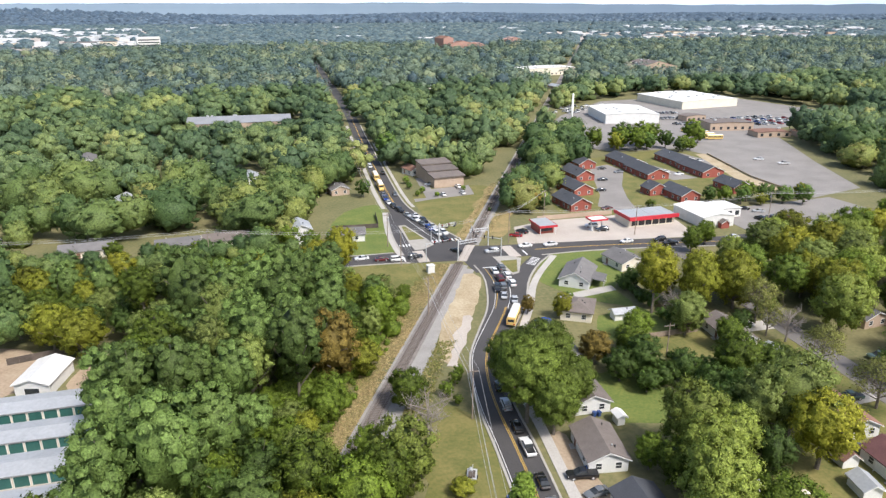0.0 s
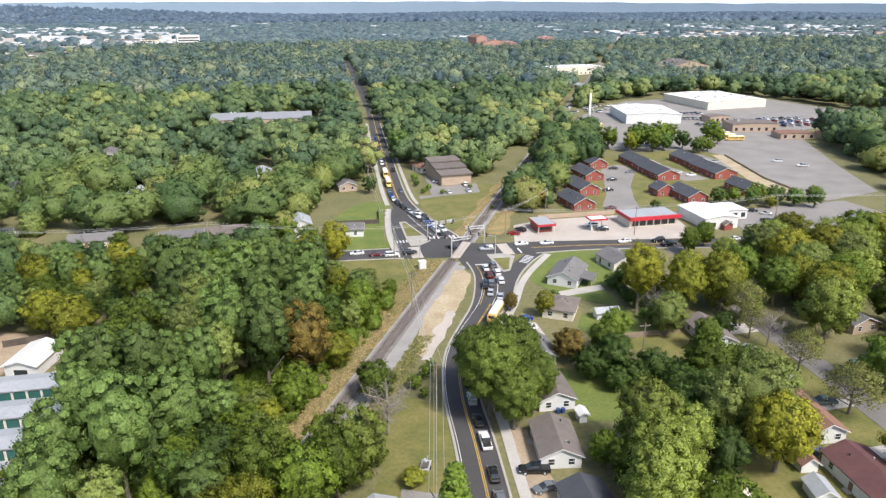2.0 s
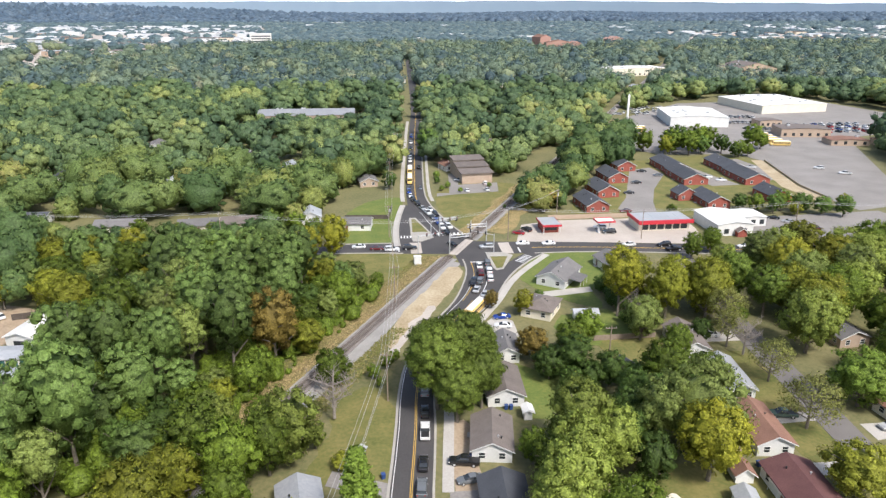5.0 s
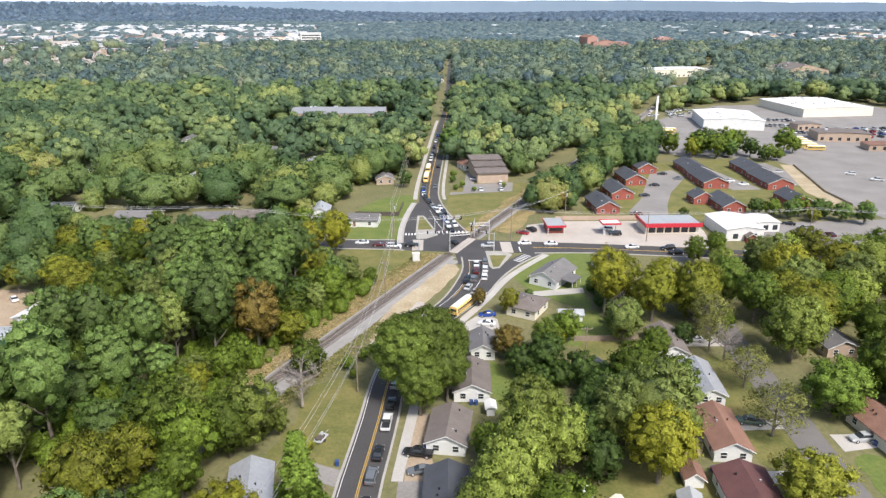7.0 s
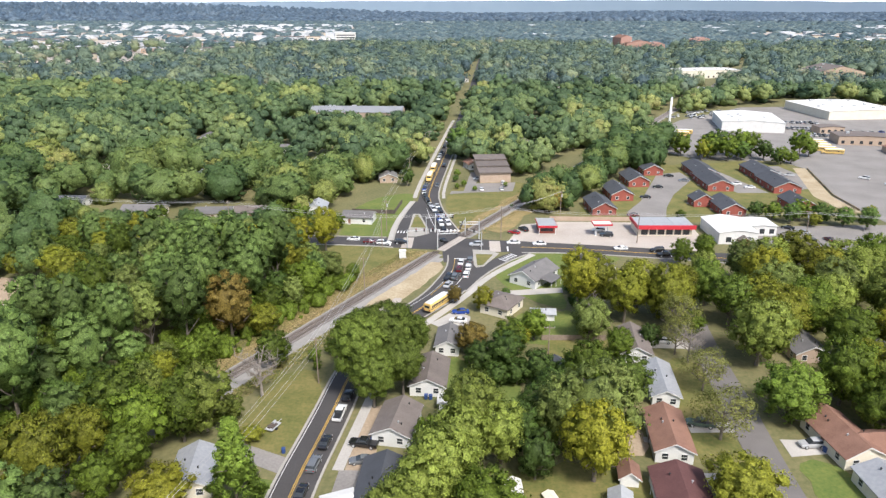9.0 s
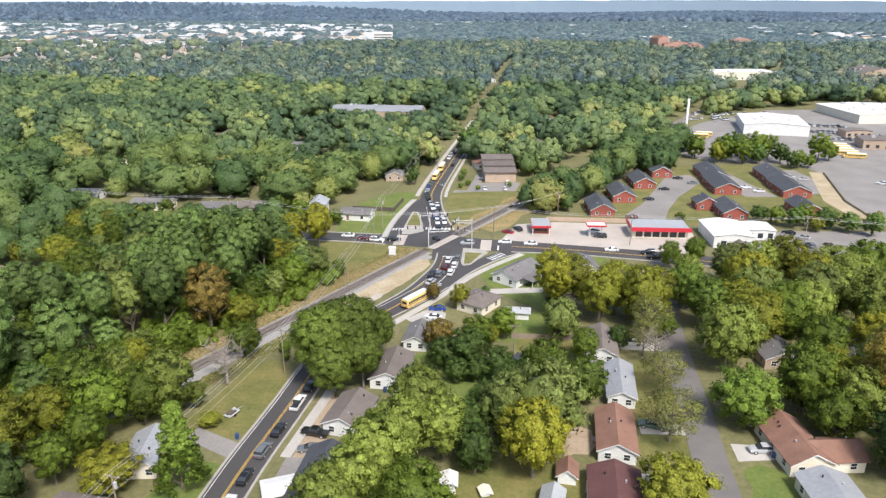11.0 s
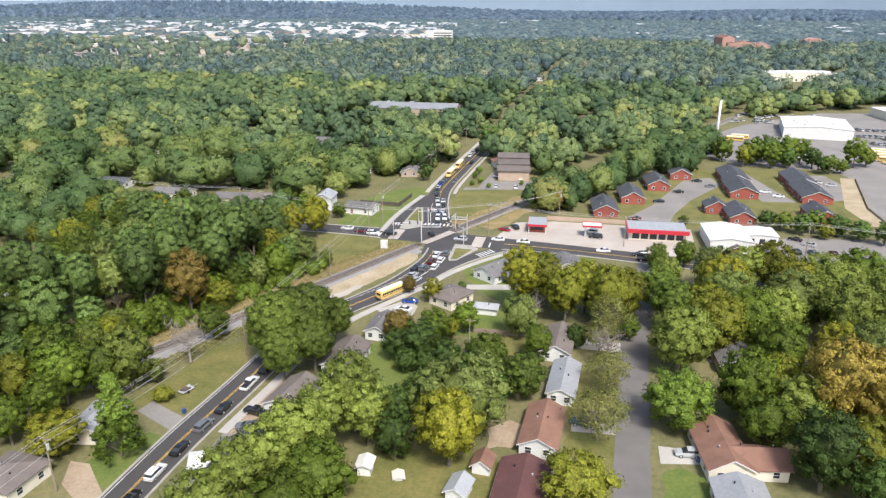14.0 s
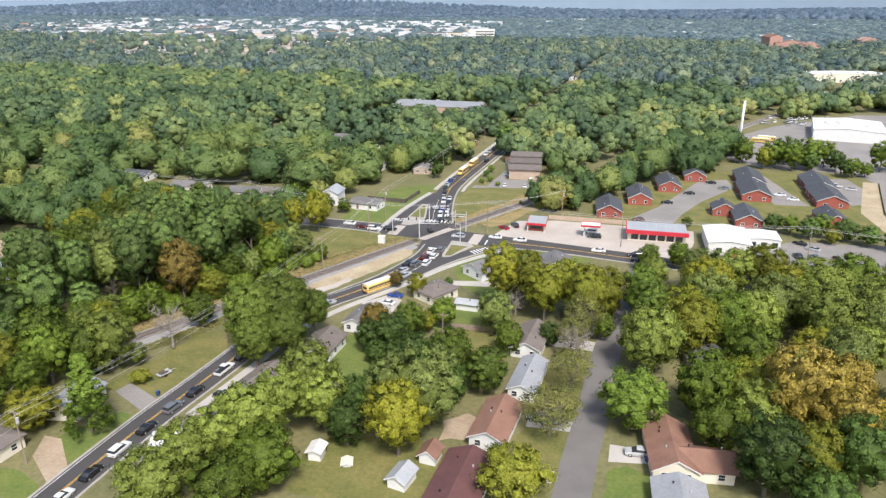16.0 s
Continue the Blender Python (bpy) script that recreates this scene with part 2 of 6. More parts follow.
# ---- mesh tools ----
class Shape:
    """Vertices and faces gathered for one mesh."""

    def __init__(self):
        self.v, self.f = [], []

    def add(self, verts, faces, m=None):
        o = len(self.v)
        self.v += [tuple(m @ Vector(p)) if m else tuple(p) for p in verts]
        self.f += [tuple(i + o for i in f) for f in faces]
        return self

    def box(self, x0, y0, z0, x1, y1, z1, m=None):
        return self.add([(x0, y0, z0), (x1, y0, z0), (x1, y1, z0), (x0, y1, z0), (x0, y0, z1), (x1, y0, z1), (x1, y1, z1), (x0, y1, z1)],
                        [(3, 2, 1, 0), (4, 5, 6, 7), (0, 1, 5, 4), (1, 2, 6, 5), (2, 3, 7, 6), (3, 0, 4, 7)], m)

    def tube(self, a, b, ra, rb, sides=8):
        a, b = Vector(a), Vector(b)
        q = (b - a).to_track_quat("Z", "Y").to_matrix()
        ring = [Vector((math.cos(2 * math.pi * i / sides), math.sin(2 * math.pi * i / sides), 0)) for i in range(sides)]
        v = [a + q @ (r * ra) for r in ring] + [b + q @ (r * rb) for r in ring]
        f = [(i, (i + 1) % sides, sides + (i + 1) % sides, sides + i) for i in range(sides)]
        return self.add(v, f + [tuple(range(sides))[::-1], tuple(range(sides, 2 * sides))])

    def prism(self, outline, z0, z1):
        """An upright slab with that outline, counter-clockwise."""
        k = len(outline)
        v = [(x, y, z0) for x, y in outline] + [(x, y, z1) for x, y in outline]
        return self.add(v, [tuple(range(k))[::-1], tuple(range(k, 2 * k))] + [(i, (i + 1) % k, k + (i + 1) % k, k + i) for i in range(k)])

    def mesh(self, name, *mats):
        me = bpy.data.meshes.new(name)
        me.from_pydata(self.v, [], self.f)
        for m in mats:
            me.materials.append(m)
        me.update()
        return me


def part(name, shape, material, parent=None, label="", smooth=False):
    me = shape.mesh(name, material) if isinstance(shape, Shape) else shape
    if smooth:
        me.polygons.foreach_set("use_smooth", [True] * len(me.polygons))
    ob = new(name, me)
    if parent:
        ob.parent = parent
    return tagged(ob, label)


def thing(name, m, label, category, group="", kind=""):
    ob = new(name)
    ob.empty_display_size = 0.5
    ob.matrix_world = m
    return tagged(ob, label, category, group, kind)


def structure(name, shape, material, label, category):
    return tagged(part(name, shape, material), label, category, "", "structure")


def glide(points, step=4.0):
    """A smooth line (Catmull-Rom) through control points of any number of values."""
    p = [np.array(q, float) for q in points]
    p = [2 * p[0] - p[1], *p, 2 * p[-1] - p[-2]]
    out = []
    for a, b, c, d in zip(p, p[1:], p[2:], p[3:]):
        k = max(1, int(np.linalg.norm((c - b)[:2]) / step))
        for i in range(k):
            t = i / k
            out.append(0.5 * (2 * b + (c - a) * t + (2 * a - 5 * b + 4 * c - d) * t * t + (3 * b - a - 3 * c + d) * t ** 3))
    return out + [p[-2]]


def ribbon(line, off0, off1, z0, z1, wide=False):
    """A slab along a line between two sideways offsets (right is positive); with wide, offsets are shares of the third value."""
    s, line = Shape(), [np.array(q, float) for q in line]
    for i, q in enumerate(line):
        d = line[min(i + 1, len(line) - 1)][:2] - line[max(i - 1, 0)][:2]
        r = np.array([d[1], -d[0]]) / np.linalg.norm(d)
        k = q[2] if wide else 1.0
        a, b = q[:2] + r * off0 * k, q[:2] + r * off1 * k
        s.v += [(*a, z0), (*a, z1), (*b, z1), (*b, z0)]
        if i:
            o = 4 * (i - 1)
            s.f += [(o + 1, o + 5, o + 6, o + 2)[::-1], (o, o + 4, o + 5, o + 1)[::-1], (o + 2, o + 6, o + 7, o + 3)[::-1]]
    e = 4 * (len(line) - 1)
    s.f += [(0, 1, 2, 3), (e, e + 3, e + 2, e + 1)]
    return s


def offset(line, d):
    line = [np.array(q, float) for q in line]
    out = []
    for i, q in enumerate(line):
        t = line[min(i + 1, len(line) - 1)][:2] - line[max(i - 1, 0)][:2]
        out.append(q[:2] + np.array([t[1], -t[0]]) / np.linalg.norm(t) * d)
    return out


def patch(name, outline, z, material, label, category, rough=0.8):
    """A thin, ragged-edged layer of ground."""
    rng = random.Random(len(outline) * 131 + int(outline[0][0]))
    pts = glide([*outline, outline[0]], 2.5)[:-1]
    pts = [(x + rng.uniform(-rough, rough), y + rng.uniform(-rough, rough)) for x, y in pts]
    return structure(name, Shape().prism(pts, -0.05, z), material, label, category)


# ---- ground, roads and railway ----
ground = Shape()
ground.add([(-4900, -600, -0.02), (4900, -600, -0.02), (4900, 4900, -0.02), (-4900, 4900, -0.02)], [(0, 1, 2, 3)])
M_GROUND = surface("rough_grass", (0.090, 0.100, 0.036), (0.200, 0.175, 0.080), 0.05, 0.9, 0.95, bump=0.4)
structure("ground", ground, M_GROUND, "flat ground of rough grass and bare soil", "ground")

SOUTH = glide([(38.6, 30, 7.4), (38.9, 62, 7.4), (39.6, 82, 7.4), (40.8, 95, 7.4), (41.8, 106, 7.4), (42.6, 118, 7.2), (44.4, 130, 7.2), (48.0, 142, 7.8), (55.2, 155, 9.4), (61.3, 166, 10.4), (65.6, 178, 11.2), (68.0, 190, 11.0), (67.5, 204, 10.5)])
NORTH = glide([(58.5, 216, 19), (57.0, 226, 16), (55.0, 238, 13), (52.8, 252, 11), (51.2, 270, 8.6), (51.2, 290, 8.0), (53.6, 340, 8.0), (58.5, 430, 7.6), (65.5, 560, 7.4), (75, 876, 7.0), (88, 1300, 7.0)], 8)
CROSS = glide([(-260, 218, 9), (-60, 214.5, 9), (28, 212.6, 9), (48, 211.2, 11), (80, 209.3, 12), (107, 207.6, 9.4), (137, 203.4, 9.2), (157, 200.4, 9.2), (187, 200.4, 9.4), (330, 196, 9.4), (500, 190, 9.4)], 6)
STREET = glide([(124.5, 20), (125, 81), (126.6, 110), (127.6, 132), (129.2, 152), (133.5, 186), (136, 203)])
RAILDIR = Vector((0.4521, 0.892))


def rail_x(y):
    return 67.6 + 0.507 * (y - 221)


RAIL = [(rail_x(y), y) for y in range(30, 1300, 10)]
structure("road", ribbon(SOUTH, -0.5, 0.5, -0.05, 0.060, True), M_ASPHALT, "fresh dark asphalt two-lane road beside the railway", "road")
structure("road", ribbon(NORTH, -0.5, 0.5, -0.05, 0.064, True), M_ASPHALT, "dark asphalt road running straight away through woods", "road")
structure("road", ribbon(CROSS, -0.5, 0.5, -0.05, 0.068, True), M_ASPHALT, "dark asphalt cross road passing a filling station", "road")
structure("road", ribbon(STREET, -3.3, 3.3, -0.05, 0.05), M_STREET, "worn grey asphalt residential street", "road")
SLIP_N = glide([(44.6, 214), (44.4, 224), (44.8, 236), (46.2, 250), (48.2, 264)])
SLIP_S = glide([(66.5, 170), (71, 181), (76, 190), (82, 198), (88, 204)])
structure("road", ribbon(SLIP_N, -2.3, 2.3, -0.05, 0.072), M_ASPHALT, "asphalt turning lane beside a grass island", "road")
structure("road", ribbon(SLIP_S, -2.4, 2.4, -0.05, 0.072), M_ASPHALT, "asphalt turning lane beside a grass island", "road")
structure("road", Shape().prism([(61, 193), (72, 193), (75, 203), (82, 204), (81, 215), (68, 217), (65.5, 222), (47, 222), (43, 217), (46, 206), (60, 204.5)], -0.05, 0.076), M_ASPHALT, "asphalt junction where the roads meet the railway", "road")

# kerbs and pavements
KL = [np.array(q) for q in SOUTH]
structure("kerb", ribbon([(q[0] - 0.5 * q[2], q[1]) for q in KL if q[1] < 203], -0.5, 0.0, -0.05, 0.17), M_KERB, "pale concrete kerb along the asphalt road", "kerb")
structure("kerb", ribbon([(q[0] + 0.5 * q[2], q[1]) for q in KL if q[1] < 172], 0.0, 0.45, -0.05, 0.17), M_KERB, "pale concrete kerb along the asphalt road", "kerb")
structure("kerb", ribbon([(q[0] + 0.5 * q[2] - 0.2, q[1]) for q in NORTH if 221 < q[1] < 480], 0.0, 0.6, -0.05, 0.18), M_KERB, "pale concrete kerb along the asphalt road", "kerb")
structure("kerb", ribbon(offset(SLIP_N, -2.5), -0.3, 0.3, -0.05, 0.18), M_KERB, "pale concrete kerb of the turning lane", "kerb")
structure("kerb", ribbon(offset(SLIP_S, 2.5), -0.3, 0.3, -0.05, 0.18), M_KERB, "pale concrete kerb of the turning lane", "kerb")
structure("kerb", ribbon([(q[0], q[1] - 0.5 * q[2]) for q in CROSS if 84 < q[0] < 330], -0.1, 0.5, -0.05, 0.17), M_KERB, "pale concrete kerb along the cross road", "kerb")
structure("kerb", ribbon([(q[0], q[1] - 0.5 * q[2]) for q in CROSS if -80 < q[0] < 44], -0.1, 0.5, -0.05, 0.17), M_KERB, "pale concrete kerb along the cross road", "kerb")
structure("kerb", ribbon([(q[0], q[1] + 0.5 * q[2]) for q in CROSS if -80 < q[0] < 40], -0.5, 0.1, -0.05, 0.17), M_KERB, "pale concrete kerb along the cross road", "kerb")
walk_line = glide([(45.4, 86), (46.6, 98), (47.9, 110), (49.0, 124), (51.4, 134), (55.5, 144), (61.5, 155), (67.5, 166), (73.5, 179), (79.5, 188.5), (86, 197), (90, 202)], 2.5)
pavement = structure("pavement", ribbon(walk_line, -0.1, 2.0, -0.05, 0.10), M_CONCRETE, "broad pale concrete pavement in cast slabs", "pavement")
structure("pavement", ribbon([(q[0] - 0.5 * q[2] - 1.0, q[1]) for q in NORTH if 262 < q[1] < 480] , -1.6, 0.2, -0.05, 0.10), M_CONCRETE, "concrete pavement beside the asphalt road", "pavement")
structure("pavement", ribbon(offset(SLIP_N, -3.6), -0.9, 0.8, -0.05, 0.10), M_CONCRETE, "concrete pavement beside the turning lane", "pavement")
structure("pavement", ribbon([(q[0] + 0.5 * q[2] + 2.2, q[1]) for q in NORTH if 268 < q[1] < 420], -0.7, 0.7, -0.05, 0.10), M_CONCRETE, "concrete pavement beside the asphalt road", "pavement")
for rim, core, what in (([(46.6, 246), (49.2, 246), (53.6, 228), (54.5, 222), (50, 218), (46.8, 218), (46.4, 226)], [(47.5, 244.4), (48.8, 244.4), (52.8, 228.4), (47.1, 228.4)], "north"),
                        ([(70.4, 205.0), (76, 204.6), (79.2, 201.6), (74.0, 189.4), (71.6, 188.4), (70.8, 191)], [(71.5, 200.6), (77.2, 200.4), (73.8, 190.4), (71.9, 190.0)], "south")):
    structure("traffic_island", Shape().prism(rim[::-1], -0.05, 0.20), M_KERB, "raised concrete traffic island with a grass core", "traffic island")
    structure("island_grass", Shape().prism(core[::-1], -0.05, 0.23), M_LAWN, "mown grass inside the traffic island", "grass")

# painted lines
def stripe(line, off, w, material, label, z=0.082):
    structure("road_marking", ribbon(offset(line, off), -w / 2, w / 2, z - 0.02, z), material, label, "road marking")


S1 = [q for q in SOUTH if q[1] < 168]
for o in (-0.16, 0.16):
    stripe(S1, o, 0.13, M_YELLOW_LINE, "double yellow centre line")
    stripe([q for q in NORTH if 262 < q[1] < 520], o, 0.15, M_YELLOW_LINE, "double yellow centre line")
    stripe([q for q in CROSS if 84 < q[0] < 330], o + 0.3, 0.14, M_YELLOW_LINE, "double yellow centre line", 0.086)
stripe([q for q in SOUTH if q[1] < 186], -3.3, 0.12, M_WHITE_LINE, "white edge line")
stripe(glide([(61.5, 165), (65.6, 174), (67.9, 183), (69.2, 194)]), 0, 0.18, M_WHITE_LINE, "white lane line")
stripe(glide([(58.3, 166), (62.2, 176), (64.2, 186), (64.6, 196)]), 0, 0.15, M_YELLOW_LINE, "yellow lane line")
stripe(glide([(60.6, 224), (57, 240), (53.4, 258), (51.4, 272)]), 0, 0.16, M_YELLOW_LINE, "yellow lane line")
stripe(glide([(57.0, 226), (54.2, 238), (51.4, 254)]), 0, 0.16, M_WHITE_LINE, "white lane line", 0.094)
stripe([(64.3, 196.4), (70.4, 196.0)], 0, 0.5, M_WHITE_LINE, "white stop line", 0.094)
stripe([(82.4, 204.2), (82.4, 209.0)], 0, 0.5, M_WHITE_LINE, "white stop line", 0.094)
stripe([(41.6, 208.0), (41.6, 212.0)], 0, 0.5, M_WHITE_LINE, "white stop line", 0.094)
for i in range(9):        # zebra bars, north leg
    stripe([(53.6 + 1.45 * i, 224.2), (53.5 + 1.45 * i, 227.0)], 0, 0.6, M_WHITE_LINE, "white crossing bar", 0.094)
for i in range(4):
    stripe([(42.9 + 1.1 * i, 222.2), (42.9 + 1.1 * i, 224.6)], 0, 0.5, M_WHITE_LINE, "white crossing bar", 0.094)
for i in range(6):        # zebra bars, south turning lane
    stripe([(79.2 + 0.75 * i, 196.6 + 1.0 * i), (81.4 + 0.75 * i, 194.6 + 1.0 * i)], 0, 0.5, M_WHITE_LINE, "white crossing bar", 0.094)
structure("pavement", Shape().box(76.2, 203.4, -0.05, 80.0, 214.4, 0.098), M_LOT, "pale concrete panel across the cross road", "pavement")
structure("pavement", Shape().box(45.6, 206.0, -0.05, 49.4, 217.0, 0.100), M_LOT, "pale concrete panel across the cross road", "pavement")

# ground layers
patch("dirt_patch", [(-84, 146), (-82, 172), (-58, 170), (-57, 150)], 0.02, M_YARD_DIRT, "bare reddish dirt lot behind the storage rows", "dirt")
RAIL_S, RAIL_N = [(rail_x(y), y) for y in range(30, 204, 3)], [(rail_x(y), y) for y in range(219, 1300, 9)]
for run in (RAIL_S, RAIL_N):
    structure("gravel_strip", ribbon(run, -2.6, 3.2, -0.05, 0.05), M_GRAVEL, "pale grey gravel bed beside the railway", "gravel")
structure("gravel_strip", ribbon(glide([(rail_x(y) + 4.0 + 0.5 * math.sin(y * 0.19), y, 4.4 + 1.1 * math.sin(y * 0.11)) for y in range(95, 203, 6)]), -0.5, 0.5, -0.05, 0.03, True), M_GRAVEL, "grey gravel service strip along the railway", "gravel")
structure("dry_grass", ribbon(glide([(rail_x(y) - 6.3 + 1.6 * math.sin(y * 0.21), y, 6 + 1.8 * math.sin(y * 0.13)) for y in range(95, 200, 7)]), -0.5, 0.5, -0.05, 0.02, True), M_DRYGRASS, "dry yellow-brown grass beside the railway", "grass")
structure("dry_grass", ribbon(glide([(rail_x(y) - 5.0 + 1.2 * math.sin(y * 0.3), y, 4 + 1.0 * math.sin(y * 0.17)) for y in range(224, 300, 7)]), -0.5, 0.5, -0.05, 0.045, True), M_DRYGRASS, "dry yellow-brown grass beside the railway", "grass")
structure("dry_grass", ribbon(glide([(rail_x(y) + 8 + 1.2 * math.sin(y * 0.3), y, 7 + 1.0 * math.sin(y * 0.17)) for y in range(226, 262, 7)]), -0.5, 0.5, -0.05, 0.045, True), M_DRYGRASS, "dry brown grass beside the railway", "grass")
patch("dirt_patch", [(36.5, 141), (40.5, 158), (45.5, 169), (52.5, 183), (57.5, 193), (61, 189), (57.5, 178), (51, 164), (43.5, 149), (39, 137)], 0.04, M_DIRT, "bare sandy construction dirt between road and railway", "dirt", 0.5)
patch("gravel_patch", [(37.5, 139), (42, 150), (46.5, 160), (50.5, 163), (47, 153), (42, 143), (39.5, 137)], 0.044, M_LOT, "pale gravel spread on the bare dirt", "gravel", 0.9)
patch("mown_field", [(10, 180), (14, 207), (44, 205.5), (55, 202), (50, 192), (38, 181), (27, 176)], 0.012, M_LAWN, "open mown grass at the junction corner", "grass")
patch("mown_field", [(66, 229), (62, 244), (58.6, 262), (62, 290), (72, 297), (88, 300), (100, 292), (96, 278), (84, 253), (72, 230)], 0.03, M_LAWN, "green mown grass between the two roads", "grass", 0.4)
patch("lawn", [(22, 219), (41, 219), (42, 245), (44.5, 275), (30, 270), (20, 245)], 0.02, M_GREENLAWN, "green lawn beside the turning lane", "grass", 0.4)
patch("lawn", [(80, 189), (86, 200), (92, 203), (118, 200), (112, 190), (98, 172), (96, 158), (84, 168), (78, 180)], 0.02, M_GREENLAWN, "mown lawn round the corner house", "grass", 0.4)
patch("lawn", [(66, 107), (64, 128), (70, 127), (80, 120), (80, 104)], 0.02, M_GREENLAWN, "green back lawn among the houses", "grass")
patch("lawn", [(83, 155), (98, 156), (100, 140), (92, 136), (80, 140)], 0.02, M_GREENLAWN, "back lawn with a white shed", "grass")
patch("lawn", [(88, 125), (104, 126), (104, 140), (90, 138)], 0.03, M_LAWN, "worn brown-green back yard", "grass")
patch("lawn", [(114, 78), (121, 80), (122.5, 108), (124, 128), (116, 128), (113.5, 104)], 0.02, M_LAWN, "front lawns along the street", "grass")
patch("lawn", [(130.5, 80), (131, 91), (138, 91), (139, 80)], 0.02, M_GREENLAWN, "bright green front lawn", "grass")
patch("lawn", [(20, 90), (36, 92), (36.6, 118), (28, 120), (24, 104)], 0.012, M_LAWN, "dry mown verge beside the road", "grass")
patch("lawn", [(76, 70), (76, 84), (90, 90), (102, 88), (102, 70)], 0.012, M_LAWN, "patchy back lawn with sheds", "grass")
patch("dirt_patch", [(47, 80), (47.5, 96), (48, 106), (52, 108), (52.5, 94), (51.5, 80)], 0.02, M_YARD_DIRT, "bare dirt front yard", "dirt", 0.5)
patch("dirt_patch", [(98, 92), (98, 98), (101, 102), (104, 100), (103.5, 93)], 0.018, M_YARD_DIRT, "bare brown dirt under the trees", "dirt")
patch("dirt_patch", [(-40, 139), (-46, 148), (-44, 162), (-34, 164), (-29, 152), (-31, 140)], 0.02, M_YARD_DIRT, "bare sandy yard at the storage units", "dirt")
structure("driveway", Shape().prism([(36, 84.4), (36, 89.2), (26, 93.5), (25, 89.5)], -0.05, 0.03), M_ASPHALT_OLD, "gravel driveway to a metal-roofed house", "driveway")
structure("driveway", Shape().prism([(80, 166.4), (78, 169.6), (92, 172.5), (97, 173), (97, 169.5), (90, 168)], -0.05, 0.04), M_CONCRETE, "concrete driveway to the corner house", "driveway")
structure("driveway", Shape().prism([(59.5, 147.5), (66, 156), (70, 152), (70, 143), (64, 143.5)], -0.05, 0.04), M_CONCRETE, "pale concrete driveway apron", "driveway")
structure("driveway", Shape().prism([(46, 70), (46.6, 86), (51.5, 86), (51, 70)], -0.05, 0.035), M_ASPHALT_OLD, "worn grey driveway", "driveway")
structure("driveway", Shape().prism([(130.6, 93.5), (130.6, 99), (139, 99), (139, 95)], -0.05, 0.035), M_CONCRETE, "concrete driveway in front of the brown-roofed house", "driveway")
structure("driveway", Shape().prism([(114, 100.5), (114, 104), (123, 104.5), (123, 101)], -0.05, 0.035), M_CONCRETE, "concrete driveway off the street", "driveway")
structure("driveway", Shape().prism([(111, 84.5), (111, 88), (121.4, 88), (121.4, 84.5)], -0.05, 0.035), M_CONCRETE, "concrete driveway off the street", "driveway")
structure("driveway", Shape().prism([(114, 136), (114, 141), (125, 141), (125, 136)], -0.05, 0.035), M_CONCRETE, "concrete driveway off the street", "driveway")
structure("forecourt", Shape().prism([(83, 214.6), (88.5, 234), (103, 238.5), (153, 238.5), (152.5, 225), (149, 207), (107, 212.6)], -0.05, 0.05), M_LOT, "pale concrete forecourt of the filling station", "forecourt")
structure("car_park", Shape().prism([(60, 277), (60.5, 282), (66, 282), (69, 318), (74, 318), (71.5, 296), (90, 299), (88, 283), (70, 280)], -0.05, 0.055), M_ASPHALT_OLD, "grey asphalt car park of the tan building", "car park")
structure("car_park", Shape().prism([(171, 209), (171, 222), (186, 236), (236, 240), (240, 210)], -0.05, 0.05), M_ASPHALT_OLD, "grey asphalt car park beside the white building", "car park")
structure("car_park", Shape().prism([(136, 244), (132, 252), (141, 268), (160, 318), (172, 322), (174, 308), (158, 280), (150, 260), (146, 246)], -0.05, 0.05), M_ASPHALT_OLD, "grey asphalt drive among the brick apartments", "car park")
structure("car_park", Shape().prism([(187, 284), (181, 330), (190, 334), (197, 300), (201, 285)], -0.05, 0.05), M_ASPHALT_OLD, "asphalt parking between brick apartments", "car park")
structure("car_park", Shape().prism([(217, 290), (210, 335), (226, 338), (232, 300)], -0.05, 0.045), M_ASPHALT_OLD, "asphalt parking beside brick apartments", "car park")
DEPOT_LOT = [(229, 241), (225, 272), (238, 330), (232, 350), (190, 352), (176, 372), (190, 440), (215, 480), (280, 545), (400, 560), (430, 430), (330, 392), (318, 378), (282, 300), (262, 250)]
structure("car_park", Shape().prism(DEPOT_LOT, -0.05, 0.04), M_ASPHALT_OLD, "broad grey asphalt yard of a bus depot", "car park")
structure("verge_path", Shape().prism([(220, 256), (218, 280), (232, 334), (238, 334), (226, 280), (226, 256)], -0.05, 0.055), M_DIRT, "bare strip along the depot fence", "dirt")
patch("apartment_lawn", [(112, 242), (118, 268), (140, 306), (155, 335), (180, 340), (226, 345), (232, 300), (226, 258), (190, 246), (150, 240)], 0.02, M_LAWN, "mown grass among the brick apartments", "grass")
structure("pavement", Shape().prism([(-80, 100), (-80, 136), (-28, 136), (-33, 108)], -0.05, 0.03), M_LOT, "pale concrete yard between the storage rows", "yard")

structure("driveway", Shape().prism([(35.4, 60), (35.6, 64.5), (27, 72), (23, 72), (26, 66)], -0.05, 0.03), M_YARD_DIRT, "bare dirt drive to the roadside house", "driveway")
patch("lawn", [(26, 72), (36, 66), (36.2, 82), (32, 83), (27, 76)], 0.025, M_GREENLAWN, "mown lawn beside the road", "grass", 0.4)
patch("lawn", [(18, 50), (35, 50), (35, 58), (24, 62)], 0.025, M_GREENLAWN, "mown lawn beside the road", "grass", 0.4)
